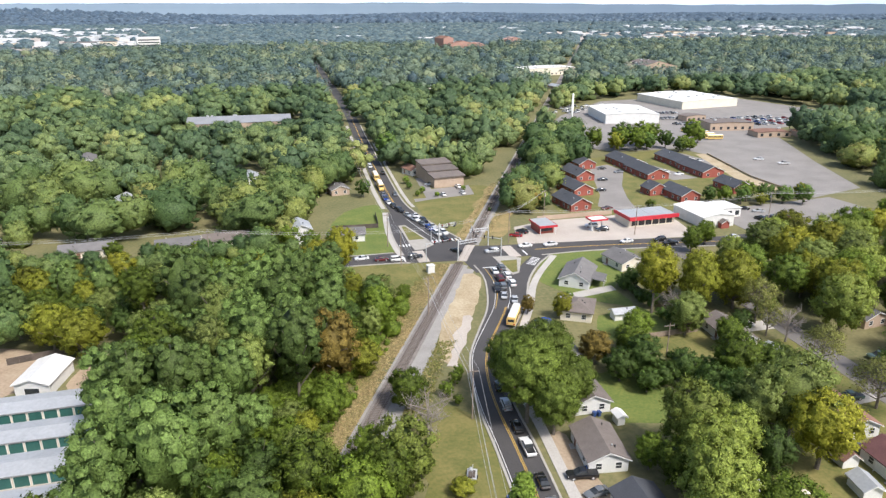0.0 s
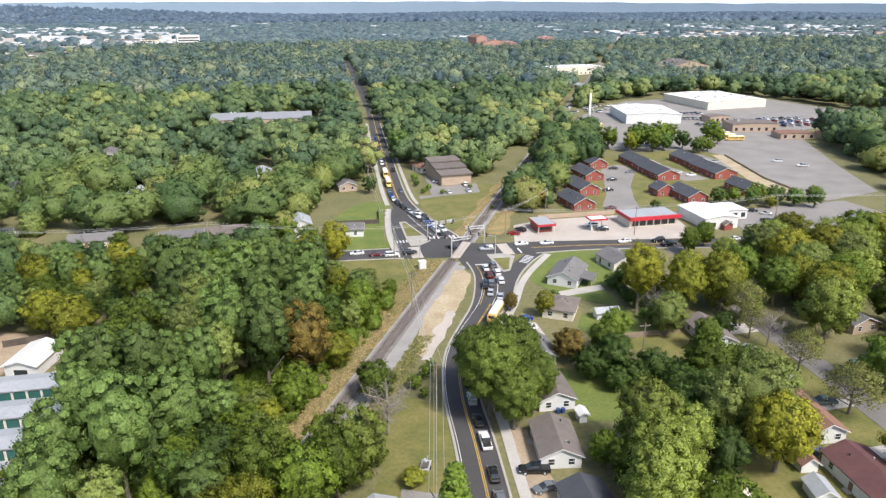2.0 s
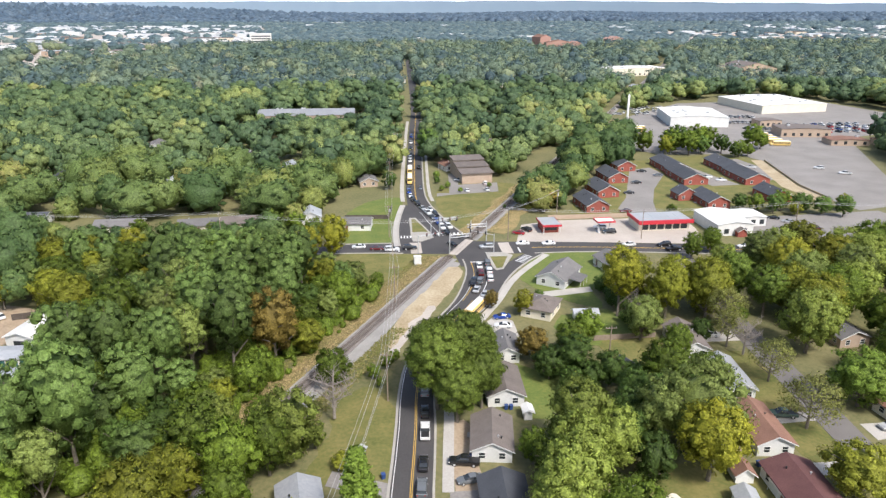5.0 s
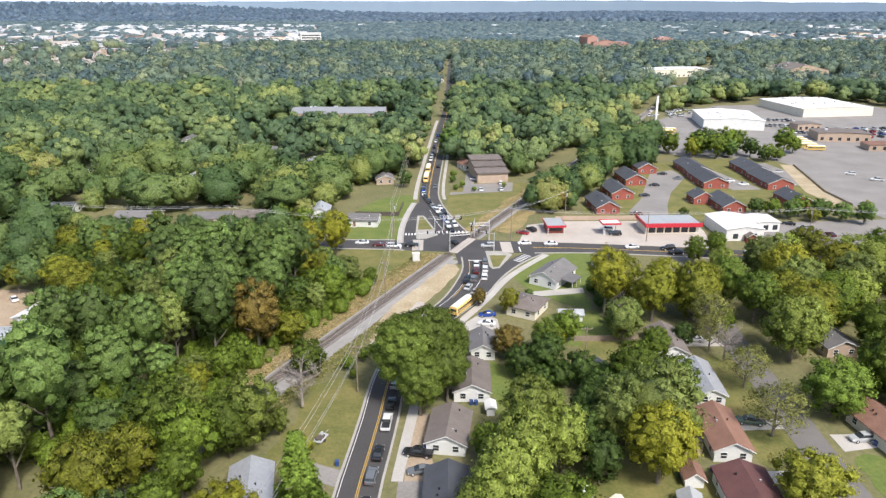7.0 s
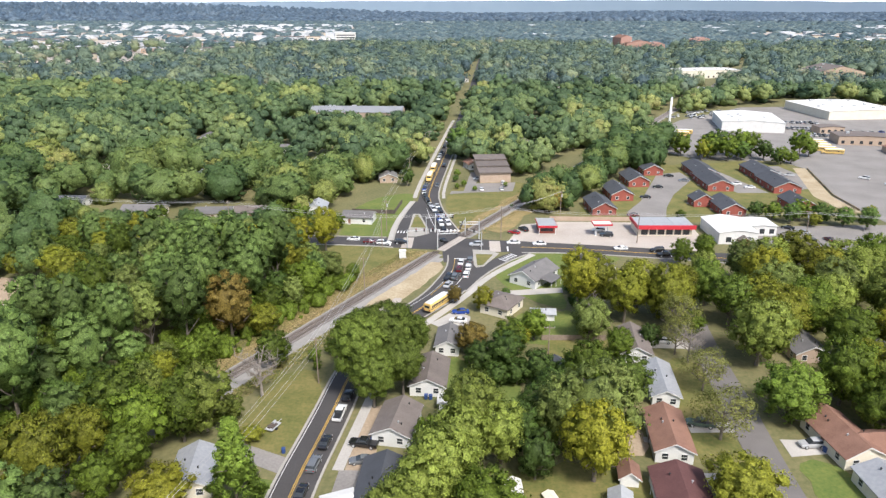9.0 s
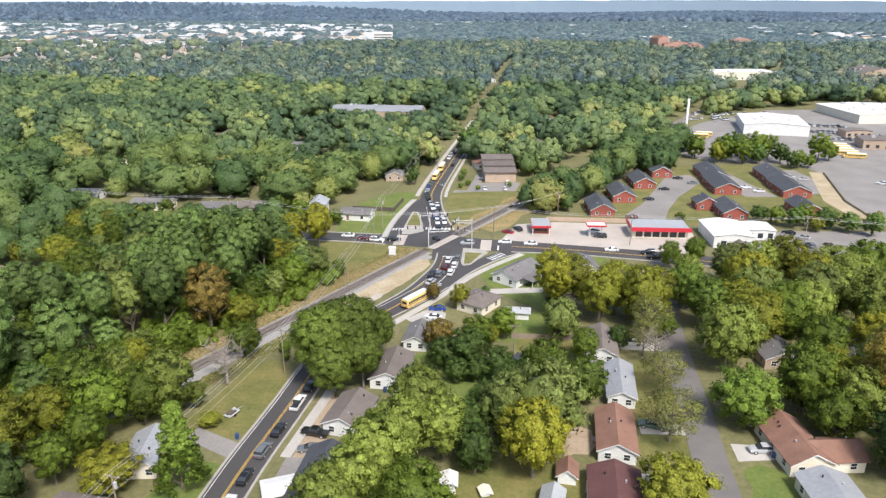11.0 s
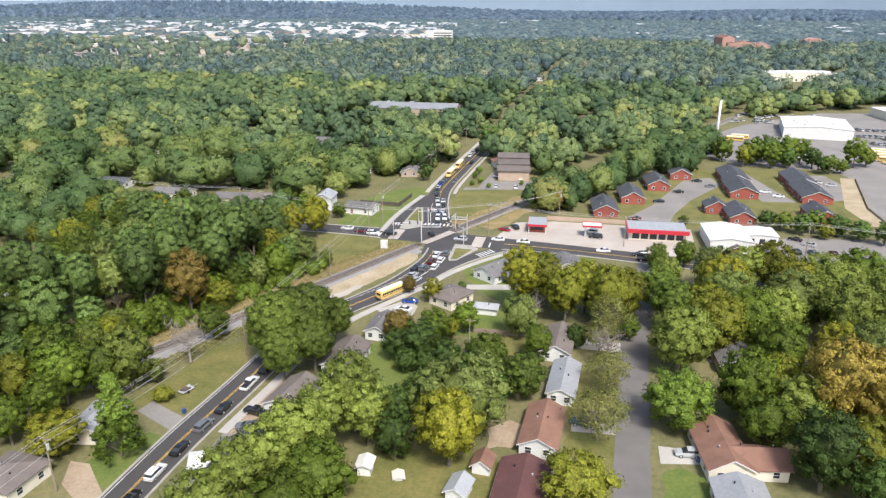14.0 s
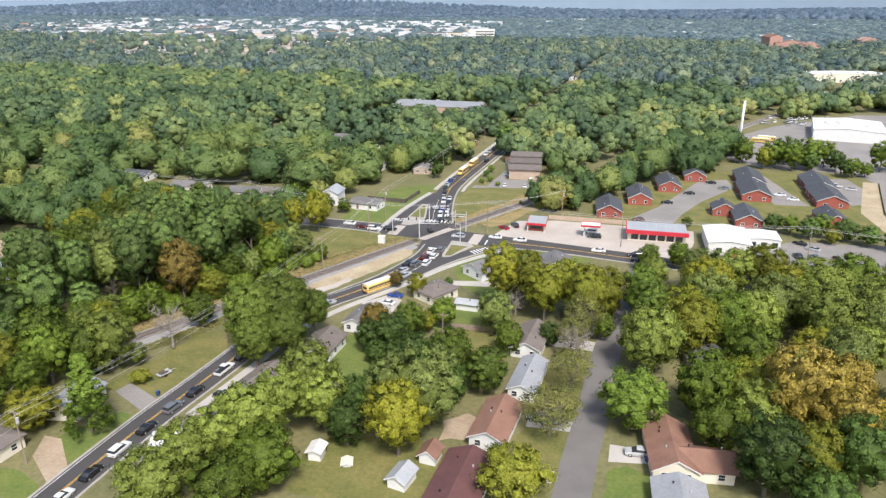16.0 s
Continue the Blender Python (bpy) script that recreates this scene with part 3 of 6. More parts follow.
# railway track
track = thing("railway_track", pose(0, 0, 0), "single railway track of rusty steel rails on dark ballast", "railway track", "", "structure")
for run in (RAIL_S, RAIL_N):
    part("ballast", ribbon(run, -1.9, 1.9, -0.05, 0.20), M_BALLAST, track)
ties, q90 = Shape(), math.atan2(RAILDIR.y, RAILDIR.x) - math.pi / 2
for i in range(620):
    d = i * 0.62
    if 203 < 40 + RAILDIR.y * d < 219:
        continue
    c = pose(rail_x(40) + RAILDIR.x * d, 40 + RAILDIR.y * d, 0.20, 0, 0, math.degrees(q90))
    ties.box(-1.3, -0.12, -0.05, 1.3, 0.12, 0.07, c)
tagged(part("ties", ties, M_TIE, track), kind="stuff")
for o in (-0.75, 0.75):
    for run in (RAIL_S, RAIL_N):
        part("rail", ribbon(offset(run, o), -0.05, 0.05, 0.22, 0.42), M_RAIL, track)
    part("rail", ribbon(offset([(rail_x(y), y) for y in (203, 211, 219)], o), -0.06, 0.06, 0.05, 0.125), M_RAIL, track, "rail set flush in the road")
structure("crossing_panel", Shape().prism([(58.0, 204.6), (60.8, 203.2), (68.2, 217.8), (65.4, 219.2)], -0.05, 0.105), M_LOT, "concrete panels where the rails cross the road", "rail crossing")


# ---- buildings ----
def gable_roof(w, l, h, rise, over=0.45, thick=0.16):
    """A gable roof with its ridge along y, standing on walls w by l, h high."""
    a, b, e = w / 2 + over, l / 2 + over, h - over * rise / (w / 2)
    s = Shape()
    for y0, y1 in ((-b, b),):
        s.add([(-a, y0, e), (0, y0, h + rise), (a, y0, e), (-a, y1, e), (0, y1, h + rise), (a, y1, e),
               (-a, y0, e + thick), (0, y0, h + rise + thick), (a, y0, e + thick), (-a, y1, e + thick), (0, y1, h + rise + thick), (a, y1, e + thick)],
              [(6, 7, 10, 9), (7, 8, 11, 10), (0, 3, 4, 1), (1, 4, 5, 2), (0, 1, 7, 6), (1, 2, 8, 7), (3, 9, 10, 4), (4, 10, 11, 5), (0, 6, 9, 3), (2, 5, 11, 8)])
    return s


def hip_roof(w, l, h, rise, over=0.5, thick=0.16):
    a, b = w / 2 + over, l / 2 + over
    r = max(0.2, b - a)
    s = Shape()
    v = [(-a, -b, h), (a, -b, h), (a, b, h), (-a, b, h), (-a, -b, h + thick), (a, -b, h + thick), (a, b, h + thick), (-a, b, h + thick), (0, -r, h + rise), (0, r, h + rise)]
    return s.add(v, [(3, 2, 1, 0), (0, 1, 5, 4), (1, 2, 6, 5), (2, 3, 7, 6), (3, 0, 4, 7), (4, 5, 8), (5, 6, 9, 8), (6, 7, 9), (7, 4, 8, 9)])


def gable_walls(w, l, h, rise):
    a, b = w / 2, l / 2
    v = [(-a, -b, -0.1), (a, -b, -0.1), (a, b, -0.1), (-a, b, -0.1), (-a, -b, h), (a, -b, h), (a, b, h), (-a, b, h), (0, -b, h + rise - 0.02), (0, b, h + rise - 0.02)]
    return Shape().add(v, [(3, 2, 1, 0), (0, 1, 5, 8, 4), (2, 3, 7, 9, 6), (1, 2, 6, 5), (3, 0, 4, 7)])


def hull_box(a, b, h):
    """A bin body, narrower at the foot."""
    return Shape().add([(-a, -a, 0.05), (a, -a, 0.05), (a, a, 0.05), (-a, a, 0.05), (-b, -b, h), (b, -b, h), (b, b, h), (-b, b, h)], [(3, 2, 1, 0), (4, 5, 6, 7), (0, 1, 5, 4), (1, 2, 6, 5), (2, 3, 7, 6), (3, 0, 4, 7)])


def window(parent, m, w=1.1, h=1.2):
    """A framed window on a wall; m: its middle, with -y pointing out of the wall."""
    fr = Shape()
    for x0, z0, x1, z1 in ((-w / 2 - .09, -h / 2 - .09, w / 2 + .09, -h / 2), (-w / 2 - .09, h / 2, w / 2 + .09, h / 2 + .09), (-w / 2 - .09, -h / 2, -w / 2, h / 2), (w / 2, -h / 2, w / 2 + .09, h / 2), (-w / 2, -.03, w / 2, .03)):
        fr.box(x0, -0.07, z0, x1, 0.0, z1, m)
    win = part("window", fr, M_WHITE, parent)
    part("pane", Shape().box(-w / 2, -0.03, -h / 2, w / 2, 0.01, h / 2, m), M_GLASS, win)


def house(x, y, w, l, yaw, label, wall=None, roof=None, h=2.7, rise=1.7, hip=False, name="house", windows=True, vents=3, category="house", group=""):
    wall, roof = wall or M_WHITE, roof or M_GREYROOF
    rng = random.Random(int(x * 7 + y * 13))
    t = thing(name, pose(x, y, 0, 0, 0, yaw), label, category, group)
    part("wall", Shape().box(-w / 2, -l / 2, -0.1, w / 2, l / 2, h) if hip else gable_walls(w, l, h, rise), wall, t)
    rf = part("roof", (hip_roof if hip else gable_roof)(w, l, h, rise), roof, t)
    if not hip:
        k, a = rise / (w / 2), w / 2 + 0.45
        for e in (-l / 2 - 0.49, l / 2 + 0.45):
            o = [(-a, h - 0.45 * k - 0.16), (0, h + rise - 0.16), (a, h - 0.45 * k - 0.16), (a, h - 0.45 * k + 0.06), (0, h + rise + 0.06), (-a, h - 0.45 * k + 0.06)]
            v = [(px, e, pz) for px, pz in o] + [(px, e + 0.04, pz) for px, pz in o]
            part("barge_board", Shape().add(v, [(0, 1, 4, 5), (1, 2, 3, 4), (11, 10, 7, 6), (10, 9, 8, 7)] + [(i, i + 6, (i + 1) % 6 + 6, (i + 1) % 6) for i in range(6)]), M_WHITE, t)
    for i in range(vents):
        s, yy = rng.choice((-1, 1)), rng.uniform(-l * 0.35, l * 0.35)
        xx = s * w * rng.uniform(0.12, 0.25)
        zz = h + rise * (1 - abs(xx) / (w / 2))
        if hip:
            zz = h + rise * min(1 - abs(xx) / (w / 2), 1.0) * 0.8
        part("vent", Shape().tube((xx, yy, zz - 0.2), (xx, yy, zz + 0.55), 0.10, 0.10, 8).tube((xx, yy, zz + 0.5), (xx, yy, zz + 0.62), 0.2, 0.16, 8), M_GALV if i % 2 else M_BLACK, rf)
    if windows:
        for s in (-0.25, 0.25):
            window(t, pose(s * w, -l / 2, 1.45))
        k = max(2, int(l / 4))
        for i in range(k):
            yy = -l / 2 + (i + 0.5) * l / k
            window(t, pose(w / 2, yy, 1.45, 0, 0, 90))
            if i != k // 2:
                window(t, pose(-w / 2, yy, 1.45, 0, 0, -90))
        yy = -l / 2 + (k // 2 + 0.5) * l / k
        d = part("door", Shape().box(-w / 2 - 0.06, yy - 0.48, 0.0, -w / 2 + 0.02, yy + 0.48, 2.05), M_BROWNROOF, t)
        part("door_handle", Shape().tube((-w / 2 - 0.06, yy + 0.36, 1.0), (-w / 2 - 0.14, yy + 0.36, 1.0), 0.03, 0.04, 6), M_GALV, d)
        part("step", Shape().box(-w / 2 - 1.0, yy - 0.8, -0.1, -w / 2 - 0.001, yy + 0.8, 0.16), M_CONCRETE, t)
    return t


G_H = "houses of the neighbourhood"
house(55.9, 98.9, 7.4, 11, -8, "white-sided single-storey house with a taupe shingle roof", roof=M_TAUPE, group=G_H)
house(55.2, 78.5, 7.6, 15, -2, "single-storey house with a dark grey shingle roof", M_CREAM, M_SLATE, group=G_H)
house(61.2, 117.6, 7.6, 12, -2, "white-gabled house with a taupe shingle roof", roof=M_TAUPE, group=G_H)
house(64.8, 134.6, 5.6, 9.5, -3, "small white house with a grey shingle roof", roof=M_GREYROOF, rise=1.4, group=G_H)
house(78.6, 157, 8.2, 9.6, -30, "house with a hipped grey-brown shingle roof", M_CREAM, M_TAUPE, hip=True, group=G_H)
house(89.2, 179.6, 8.8, 13.6, -35, "white corner house with a wide grey shingle roof", M_WHITE, M_GREYROOF, rise=2.2, group=G_H)
house(109, 188, 9, 10, 10, "pale house with a dark grey roof behind trees", M_CREAM, M_GREYROOF, group=G_H)
house(109.6, 134.6, 7.0, 13, -4, "white house with a grey-brown shingle roof along the street", M_WHITE, M_TAUPE, group=G_H)
house(111.8, 116.6, 5.6, 14, -4, "narrow house with a light grey roof", M_WHITE, M_GREYMETAL, rise=1.3, group=G_H)
house(108.5, 97.4, 6.9, 13.6, -4, "cream house with a reddish-brown shingle roof", M_WHITE, M_BROWNROOF, group=G_H)
house(106.2, 77.6, 8.6, 15.5, -3, "house with a maroon shingle roof and white carport", M_WHITE, M_REDROOF, group=G_H)
house(141.4, 97.4, 8.0, 14, 8, "cream house with a reddish-brown shingle roof", M_CREAM, M_BROWNROOF, rise=2.2, group=G_H)
house(147.4, 95.4, 7.0, 9.0, 98, "brown-roofed side wing of the cream house", M_CREAM, M_BROWNROOF, rise=1.9, vents=2, category="house wing", name="house_wing")
house(143, 80, 8.4, 15, 4, "house with a light grey metal roof", M_CREAM, M_GREYMETAL, rise=1.6, group=G_H)
house(21.6, 82.2, 7.0, 10.5, 10, "house with a grey metal roof among trees", M_CREAM, M_GREYMETAL, group=G_H)
house(17.5, 64, 9, 9, -5, "house with a taupe shingle roof among trees", M_CREAM, M_TAUPE, hip=True, group=G_H)
house(91, 122, 4.2, 6, 25, "white shed with a dark gabled roof", M_WHITE, M_SLATE, h=2.2, rise=1.4, name="shed", windows=False, vents=0, category="shed")
house(89.4, 151.8, 3.0, 6.0, 88, "white shed with a pale metal roof", M_WHITE, M_METALROOF, h=2.1, rise=0.8, name="shed", windows=False, vents=1, category="shed")
house(98.6, 85.4, 3.2, 3.6, -5, "small white shed with a brown roof", M_WHITE, M_BROWNROOF, h=2.0, rise=1.2, name="shed", windows=False, vents=0, category="shed")
house(77.8, 80.4, 2.4, 2.8, 4, "small white shed with a pale roof", M_WHITE, M_WHITEROOF, h=2.1, rise=0.5, name="shed", windows=False, vents=0, category="shed")
house(84.2, 79.6, 1.4, 1.4, 20, "low white garden box", M_WHITE, M_CREAM, h=0.9, rise=0.3, name="shed", windows=False, vents=0, category="shed")
house(95.6, 77.6, 3.4, 4.4, -10, "garden shed with a grey metal roof", M_WHITE, M_METALROOF, h=2.1, rise=1.0, name="shed", windows=False, vents=0, category="shed")
house(64.6, 107.4, 1.6, 2.2, 0, "small white outhouse behind the taupe-roofed house", M_WHITE, M_WHITEROOF, h=2.1, rise=0.4, name="shed", windows=False, vents=0, category="shed")
house(26.5, 236, 7.4, 11.5, 84, "white house with a grey shingle roof", M_WHITE, M_GREYROOF, rise=1.5, group=G_H)
house(9.8, 239, 7.2, 9, 5, "white two-storey house with a grey roof", M_WHITE, M_METALROOF, h=5.2, rise=1.8, group=G_H)
house(-14.5, 241, 8, 17, 96, "long house with a taupe shingle roof", M_CREAM, M_TAUPE, rise=1.6, group=G_H)
house(-31, 239, 8, 14, 96, "long house with a grey shingle roof", M_CREAM, M_GREYROOF, rise=1.5, group=G_H)
house(-60, 241, 8, 16, 93, "long house with a grey shingle roof", M_CREAM, M_GREYROOF, rise=1.5, group=G_H)
house(70, 328, 7, 9, 20, "small white house with a brown roof", M_WHITE, M_BROWNROOF, rise=1.6, group=G_H)
house(34, 368, 9, 12, 60, "house with a red-brown roof at the roadside", M_BRICK, M_BROWNROOF, group=G_H)
house(4, 300, 8, 12, 80, "house with a blue-grey roof among trees", M_WHITE, M_SLATE, group=G_H)
house(30, 300, 8, 9, 10, "brown house with a dark roof beside the road", M_TAN, M_GREYROOF, group=G_H)
house(168, 128, 8, 12, 5, "pale house hidden behind autumn trees", M_WHITE, M_GREYROOF, group=G_H)
house(150, 136, 8, 12, 5, "house with a dark roof hidden among trees", M_TAN, M_GREYROOF, group=G_H)

for bx, by, ba in ((103.4, 88.0, 10), (104.6, 88.2, -5), (137.6, 95.4, 30), (60.8, 110.6, 0), (61.8, 110.5, 12), (35.2, 90.6, 15), (51.5, 94.6, 5)):
    wb = thing("wheeled_bin", pose(bx, by, 0, 0, 0, ba), "blue plastic wheeled rubbish bin beside the house", "bin", "rubbish bins")
    part("body", hull_box(0.30, 0.36, 1.0), M_BIN, wb)
    part("lid", Shape().box(-0.37, -0.42, 1.0, 0.37, 0.42, 1.09), M_BIN, wb)
    for sx in (-0.3, 0.3):
        part("wheel", Shape().tube((sx - 0.04, 0.36, 0.12), (sx + 0.04, 0.36, 0.12), 0.12, 0.12, 10), M_TYRE, wb)
lean = thing("carport", pose(93.4, 175.0, 0, 0, 0, -35), "grey shingled carport roof beside the corner house", "carport")
part("roof", Shape().add([(-2.2, -3, 2.75), (2.4, -3, 2.2), (2.4, 3.4, 2.2), (-2.2, 3.4, 2.75), (-2.2, -3, 2.9), (2.4, -3, 2.35), (2.4, 3.4, 2.35), (-2.2, 3.4, 2.9)], [(3, 2, 1, 0), (4, 5, 6, 7), (0, 1, 5, 4), (1, 2, 6, 5), (2, 3, 7, 6), (3, 0, 4, 7)]), M_GREYROOF, lean)
for py in (-2.7, 0.2, 3.1):
    part("post", Shape().tube((2.2, py, -0.05), (2.2, py, 2.3), 0.06, 0.06, 6), M_WHITE, lean)
carport = thing("carport", pose(102.6, 78.5, 0, 0, 0, -3), "flat white metal carport roof on posts", "carport")
part("roof", Shape().box(-1.2, -3.4, 2.3, 1.1, 3.4, 2.42), M_WHITEROOF, carport)
for px, py in ((-1.1, -3.2), (-1.1, 0), (-1.1, 3.2)):
    part("post", Shape().tube((px, py, -0.05), (px, py, 2.31), 0.06, 0.06, 6), M_WHITE, carport)
canopy = thing("canopy_tent", pose(48.9, 75.2, 0, 0, 0, 25), "white peaked fabric canopy on four posts", "canopy")
part("top", Shape().add([(-3, -2.6, 2.2), (3, -2.6, 2.2), (3, 2.6, 2.2), (-3, 2.6, 2.2), (-2, 0, 3.0), (2, 0, 3.0), (-3, -2.6, 2.0), (3, -2.6, 2.0), (3, 2.6, 2.0), (-3, 2.6, 2.0)],
     [(0, 1, 5, 4), (1, 2, 5), (2, 3, 4, 5), (3, 0, 4), (6, 7, 1, 0), (7, 8, 2, 1), (8, 9, 3, 2), (9, 6, 0, 3)]), M_WHITEROOF, canopy)
for px in (-2.8, 2.8):
    for py in (-2.4, 2.4):
        part("post", Shape().tube((px, py, -0.05), (px, py, 2.2), 0.05, 0.05, 6), M_WHITE, canopy)

# brick apartment blocks
G_A = "brick apartment blocks"
for x, y, w, l, yaw in ((121.6, 255.4, 9.4, 16, 5), (132.8, 276.6, 9.4, 16, 5), (145, 300.4, 9.4, 16, 5), (156.8, 323, 9.4, 16, 5),
                        (180.2, 297.4, 11.4, 22, 1), (181.0, 319.4, 11.4, 22, 1), (208.4, 295, 11.8, 22, 1), (209.2, 317.4, 11.8, 22, 1),
                        (165.2, 264.8, 8.6, 7.4, 4), (172.6, 256.0, 9.4, 16, 2), (203, 262, 9.4, 14, 3)):
    house(x, y, w, l, yaw, "single-storey red-brick apartment block with a dark shingle roof", M_BRICK, M_SLATE, h=3.0, rise=2.4, name="apartment_block", category="apartment block", group=G_A)

# filling station
store = thing("filling_station_shop", pose(139.6, 227.6, 0, 0, 0, 2), "filling-station shop with a red fascia and pale flat roof", "shop")
part("wall", Shape().box(-9.8, -4.6, -0.1, 9.8, 5.4, 3.5), M_CREAM, store)
part("roof", Shape().box(-10.2, -5.6, 3.5, 10.2, 5.8, 3.9), M_METALROOF, store)
part("fascia", Shape().box(-10.5, -6.4, 3.0, 10.5, -5.6, 4.35).box(-10.5, -5.6, 3.1, -10.2, 5.8, 4.35), M_RED, store, "bright red fascia band")
for i in range(6):
    part("shop_window", Shape().box(-8.6 + 3 * i, -4.66, 0.5, -6.2 + 3 * i, -4.6, 2.6), M_GLASS, store)
for i in range(7):
    part("roof_seam", Shape().box(-9.6 + 3.2 * i, -5.5, 3.9, -9.5 + 3.2 * i, 5.7, 3.97), M_GALV, store)
kiosk = thing("car_wash_bay", pose(97.3, 227.2, 0, 0, 0, 2), "small open bay building with a red-trimmed white roof", "kiosk")
part("wall", Shape().box(-2.9, -3.2, -0.1, 2.9, 4.4, 3.1), M_BRICK, kiosk)
part("shop_window", Shape().box(-2.2, -3.26, 0.9, 2.2, -3.19, 2.2), M_GLASS, kiosk)
part("roof", Shape().box(-3.4, -5.0, 3.1, 3.4, 5.0, 3.4), M_METALROOF, kiosk)
part("fascia", Shape().box(-3.5, -5.15, 2.75, 3.5, -5.0, 3.55).box(-3.5, -5.0, 2.75, -3.4, 5.0, 3.5).box(3.4, -5.0, 2.75, 3.5, 5.0, 3.5), M_RED, kiosk, "red roof trim")
for px in (-3.0, 3.0):
    part("post", Shape().tube((px, -4.7, -0.05), (px, -4.7, 3.1), 0.12, 0.12, 8), M_WHITE, kiosk)
pumps = thing("pump_canopy", pose(117, 223.4, 0, 0, 0, 3), "filling-station pump canopy with a red edge", "canopy")
part("roof", Shape().box(-3.3, -2.4, 4.2, 3.3, 2.4, 4.5), M_WHITEROOF, pumps)
part("fascia", Shape().box(-3.4, -2.5, 4.1, 3.4, -2.4, 4.75).box(-3.4, 2.4, 4.1, 3.4, 2.5, 4.75).box(-3.4, -2.4, 4.1, -3.3, 2.4, 4.75).box(3.3, -2.4, 4.1, 3.4, 2.4, 4.75), M_RED, pumps, "red canopy edge")
for px in (-2.2, 2.2):
    part("post", Shape().box(px - 0.15, -0.15, -0.05, px + 0.15, 0.15, 4.2), M_WHITE, pumps)
    part("pump", Shape().box(px - 0.35, -1.1, 0.0, px + 0.35, -0.4, 1.7).box(px - 0.45, -1.3, -0.05, px + 0.45, 1.3, 0.18), M_GALV, pumps)


def hall(x, y, w, d, h, yaw, label, wall, roof, name="commercial_building", rise=0.6, windows=0, parapet=True, axis=0):
    """A low commercial building with a shallow gabled roof."""
    t = thing(name, pose(x, y, 0, 0, 0, yaw), label, "building")
    if axis:
        w, d = d, w
        t.matrix_world = pose(x, y, 0, 0, 0, yaw + 90)
    part("wall", gable_walls(w, d, h, rise), wall, t)
    part("roof", gable_roof(w, d, h, rise, 0.3, 0.12), roof, t)
    rng = random.Random(int(x + 3 * y))
    for i in range(windows):
        xx = -w / 2 + (i + 0.5) * w / windows
        part("window", Shape().box(xx - 0.9, -d / 2 - 0.05, 0.8, xx + 0.9, -d / 2 + 0.02, min(h - 0.5, 2.6)), M_GLASS, t)
    for i in range(int(w * d / 260)):
        xx, yy = rng.uniform(-w * .4, w * .4), rng.uniform(-d * .4, d * .4)
        zz = h + rise * (1 - abs(xx) / (w / 2))
        part("roof_unit", Shape().box(xx - 0.9, yy - 0.7, zz - 0.1, xx + 0.9, yy + 0.7, zz + 1.1), M_GALV, t)
    return t


hall(162.6, 224.4, 13.5, 19, 4.2, 2, "white metal building with a shallow gabled roof", M_WHITE, M_WHITEROOF, rise=0.9, windows=2)
hall(174.6, 229.6, 10.4, 10, 3.6, 2, "lower white metal wing with a flat roof", M_WHITE, M_WHITEROOF, rise=0.4, windows=3)
house(164.6, 214.2, 3.4, 2.6, 2, "small gabled entrance porch of the white building", M_BRICK, M_TAUPE, h=2.3, rise=1.0, name="entrance_porch", windows=False, vents=0, category="porch")
hall(253, 457, 38, 44, 6.4, -10, "large white metal bus workshop", M_WHITE, M_WHITEROOF, rise=1.2)
hall(344, 517, 56, 56, 6, 8, "large flat-roofed tan warehouse with a white roof", M_CREAM, M_WHITEROOF, rise=0.8)
hall(297, 437, 16, 10, 4, 5, "low brown-roofed depot office", M_TAN, M_TAUPE, windows=4)
hall(300, 402, 30, 16, 5, -8, "tan-brick depot building with a taupe roof", M_TAN, M_TAUPE, windows=6)
hall(310, 372, 22, 12, 3.2, -8, "low brown-roofed building beside the depot", M_TAN, M_BROWNROOF, windows=4)
hall(334, 366, 18, 12, 3.2, -8, "low brown-roofed building beside the depot", M_TAN, M_BROWNROOF, windows=4)
hall(175, 388, 12, 5, 3, 0, "small pale pump building at the foot of the tall pole", M_CREAM, M_WHITEROOF)
hall(-14, 486, 66, 22, 5, 0, "long low building with a grey roof", M_TAN, M_DULLROOF, rise=3.0, axis=1)
hall(322, 776, 70, 30, 8, 12, "long white flat-roofed building in the woods", M_CREAM, M_WHITEROOF, windows=12)
hall(450, 760, 50, 40, 9, 5, "large brown-roofed church hall in the woods", M_TAN, M_TAUPE, rise=6)
hall(150, 640, 60, 20, 5, 3, "low pale building among trees", M_CREAM, M_METALROOF, windows=8)
for i, (x, y, w, d, h) in enumerate(((340, 1180, 46, 18, 13), (370, 1192, 20, 24, 10), (318, 1215, 20, 30, 20), (470, 1290, 34, 18, 13))):
    hall(x, y, w, d, h, 8 * i, "large orange-red brick building far off in the woods", M_ORANGE_BLDG, M_ORANGE_BLDG if i % 2 else M_BROWNROOF, rise=4, windows=6)
tan = thing("tan_office_building", pose(79, 310.6, 0, 0, 0, 7), "tan-brick building with three stepped taupe roofs", "building")
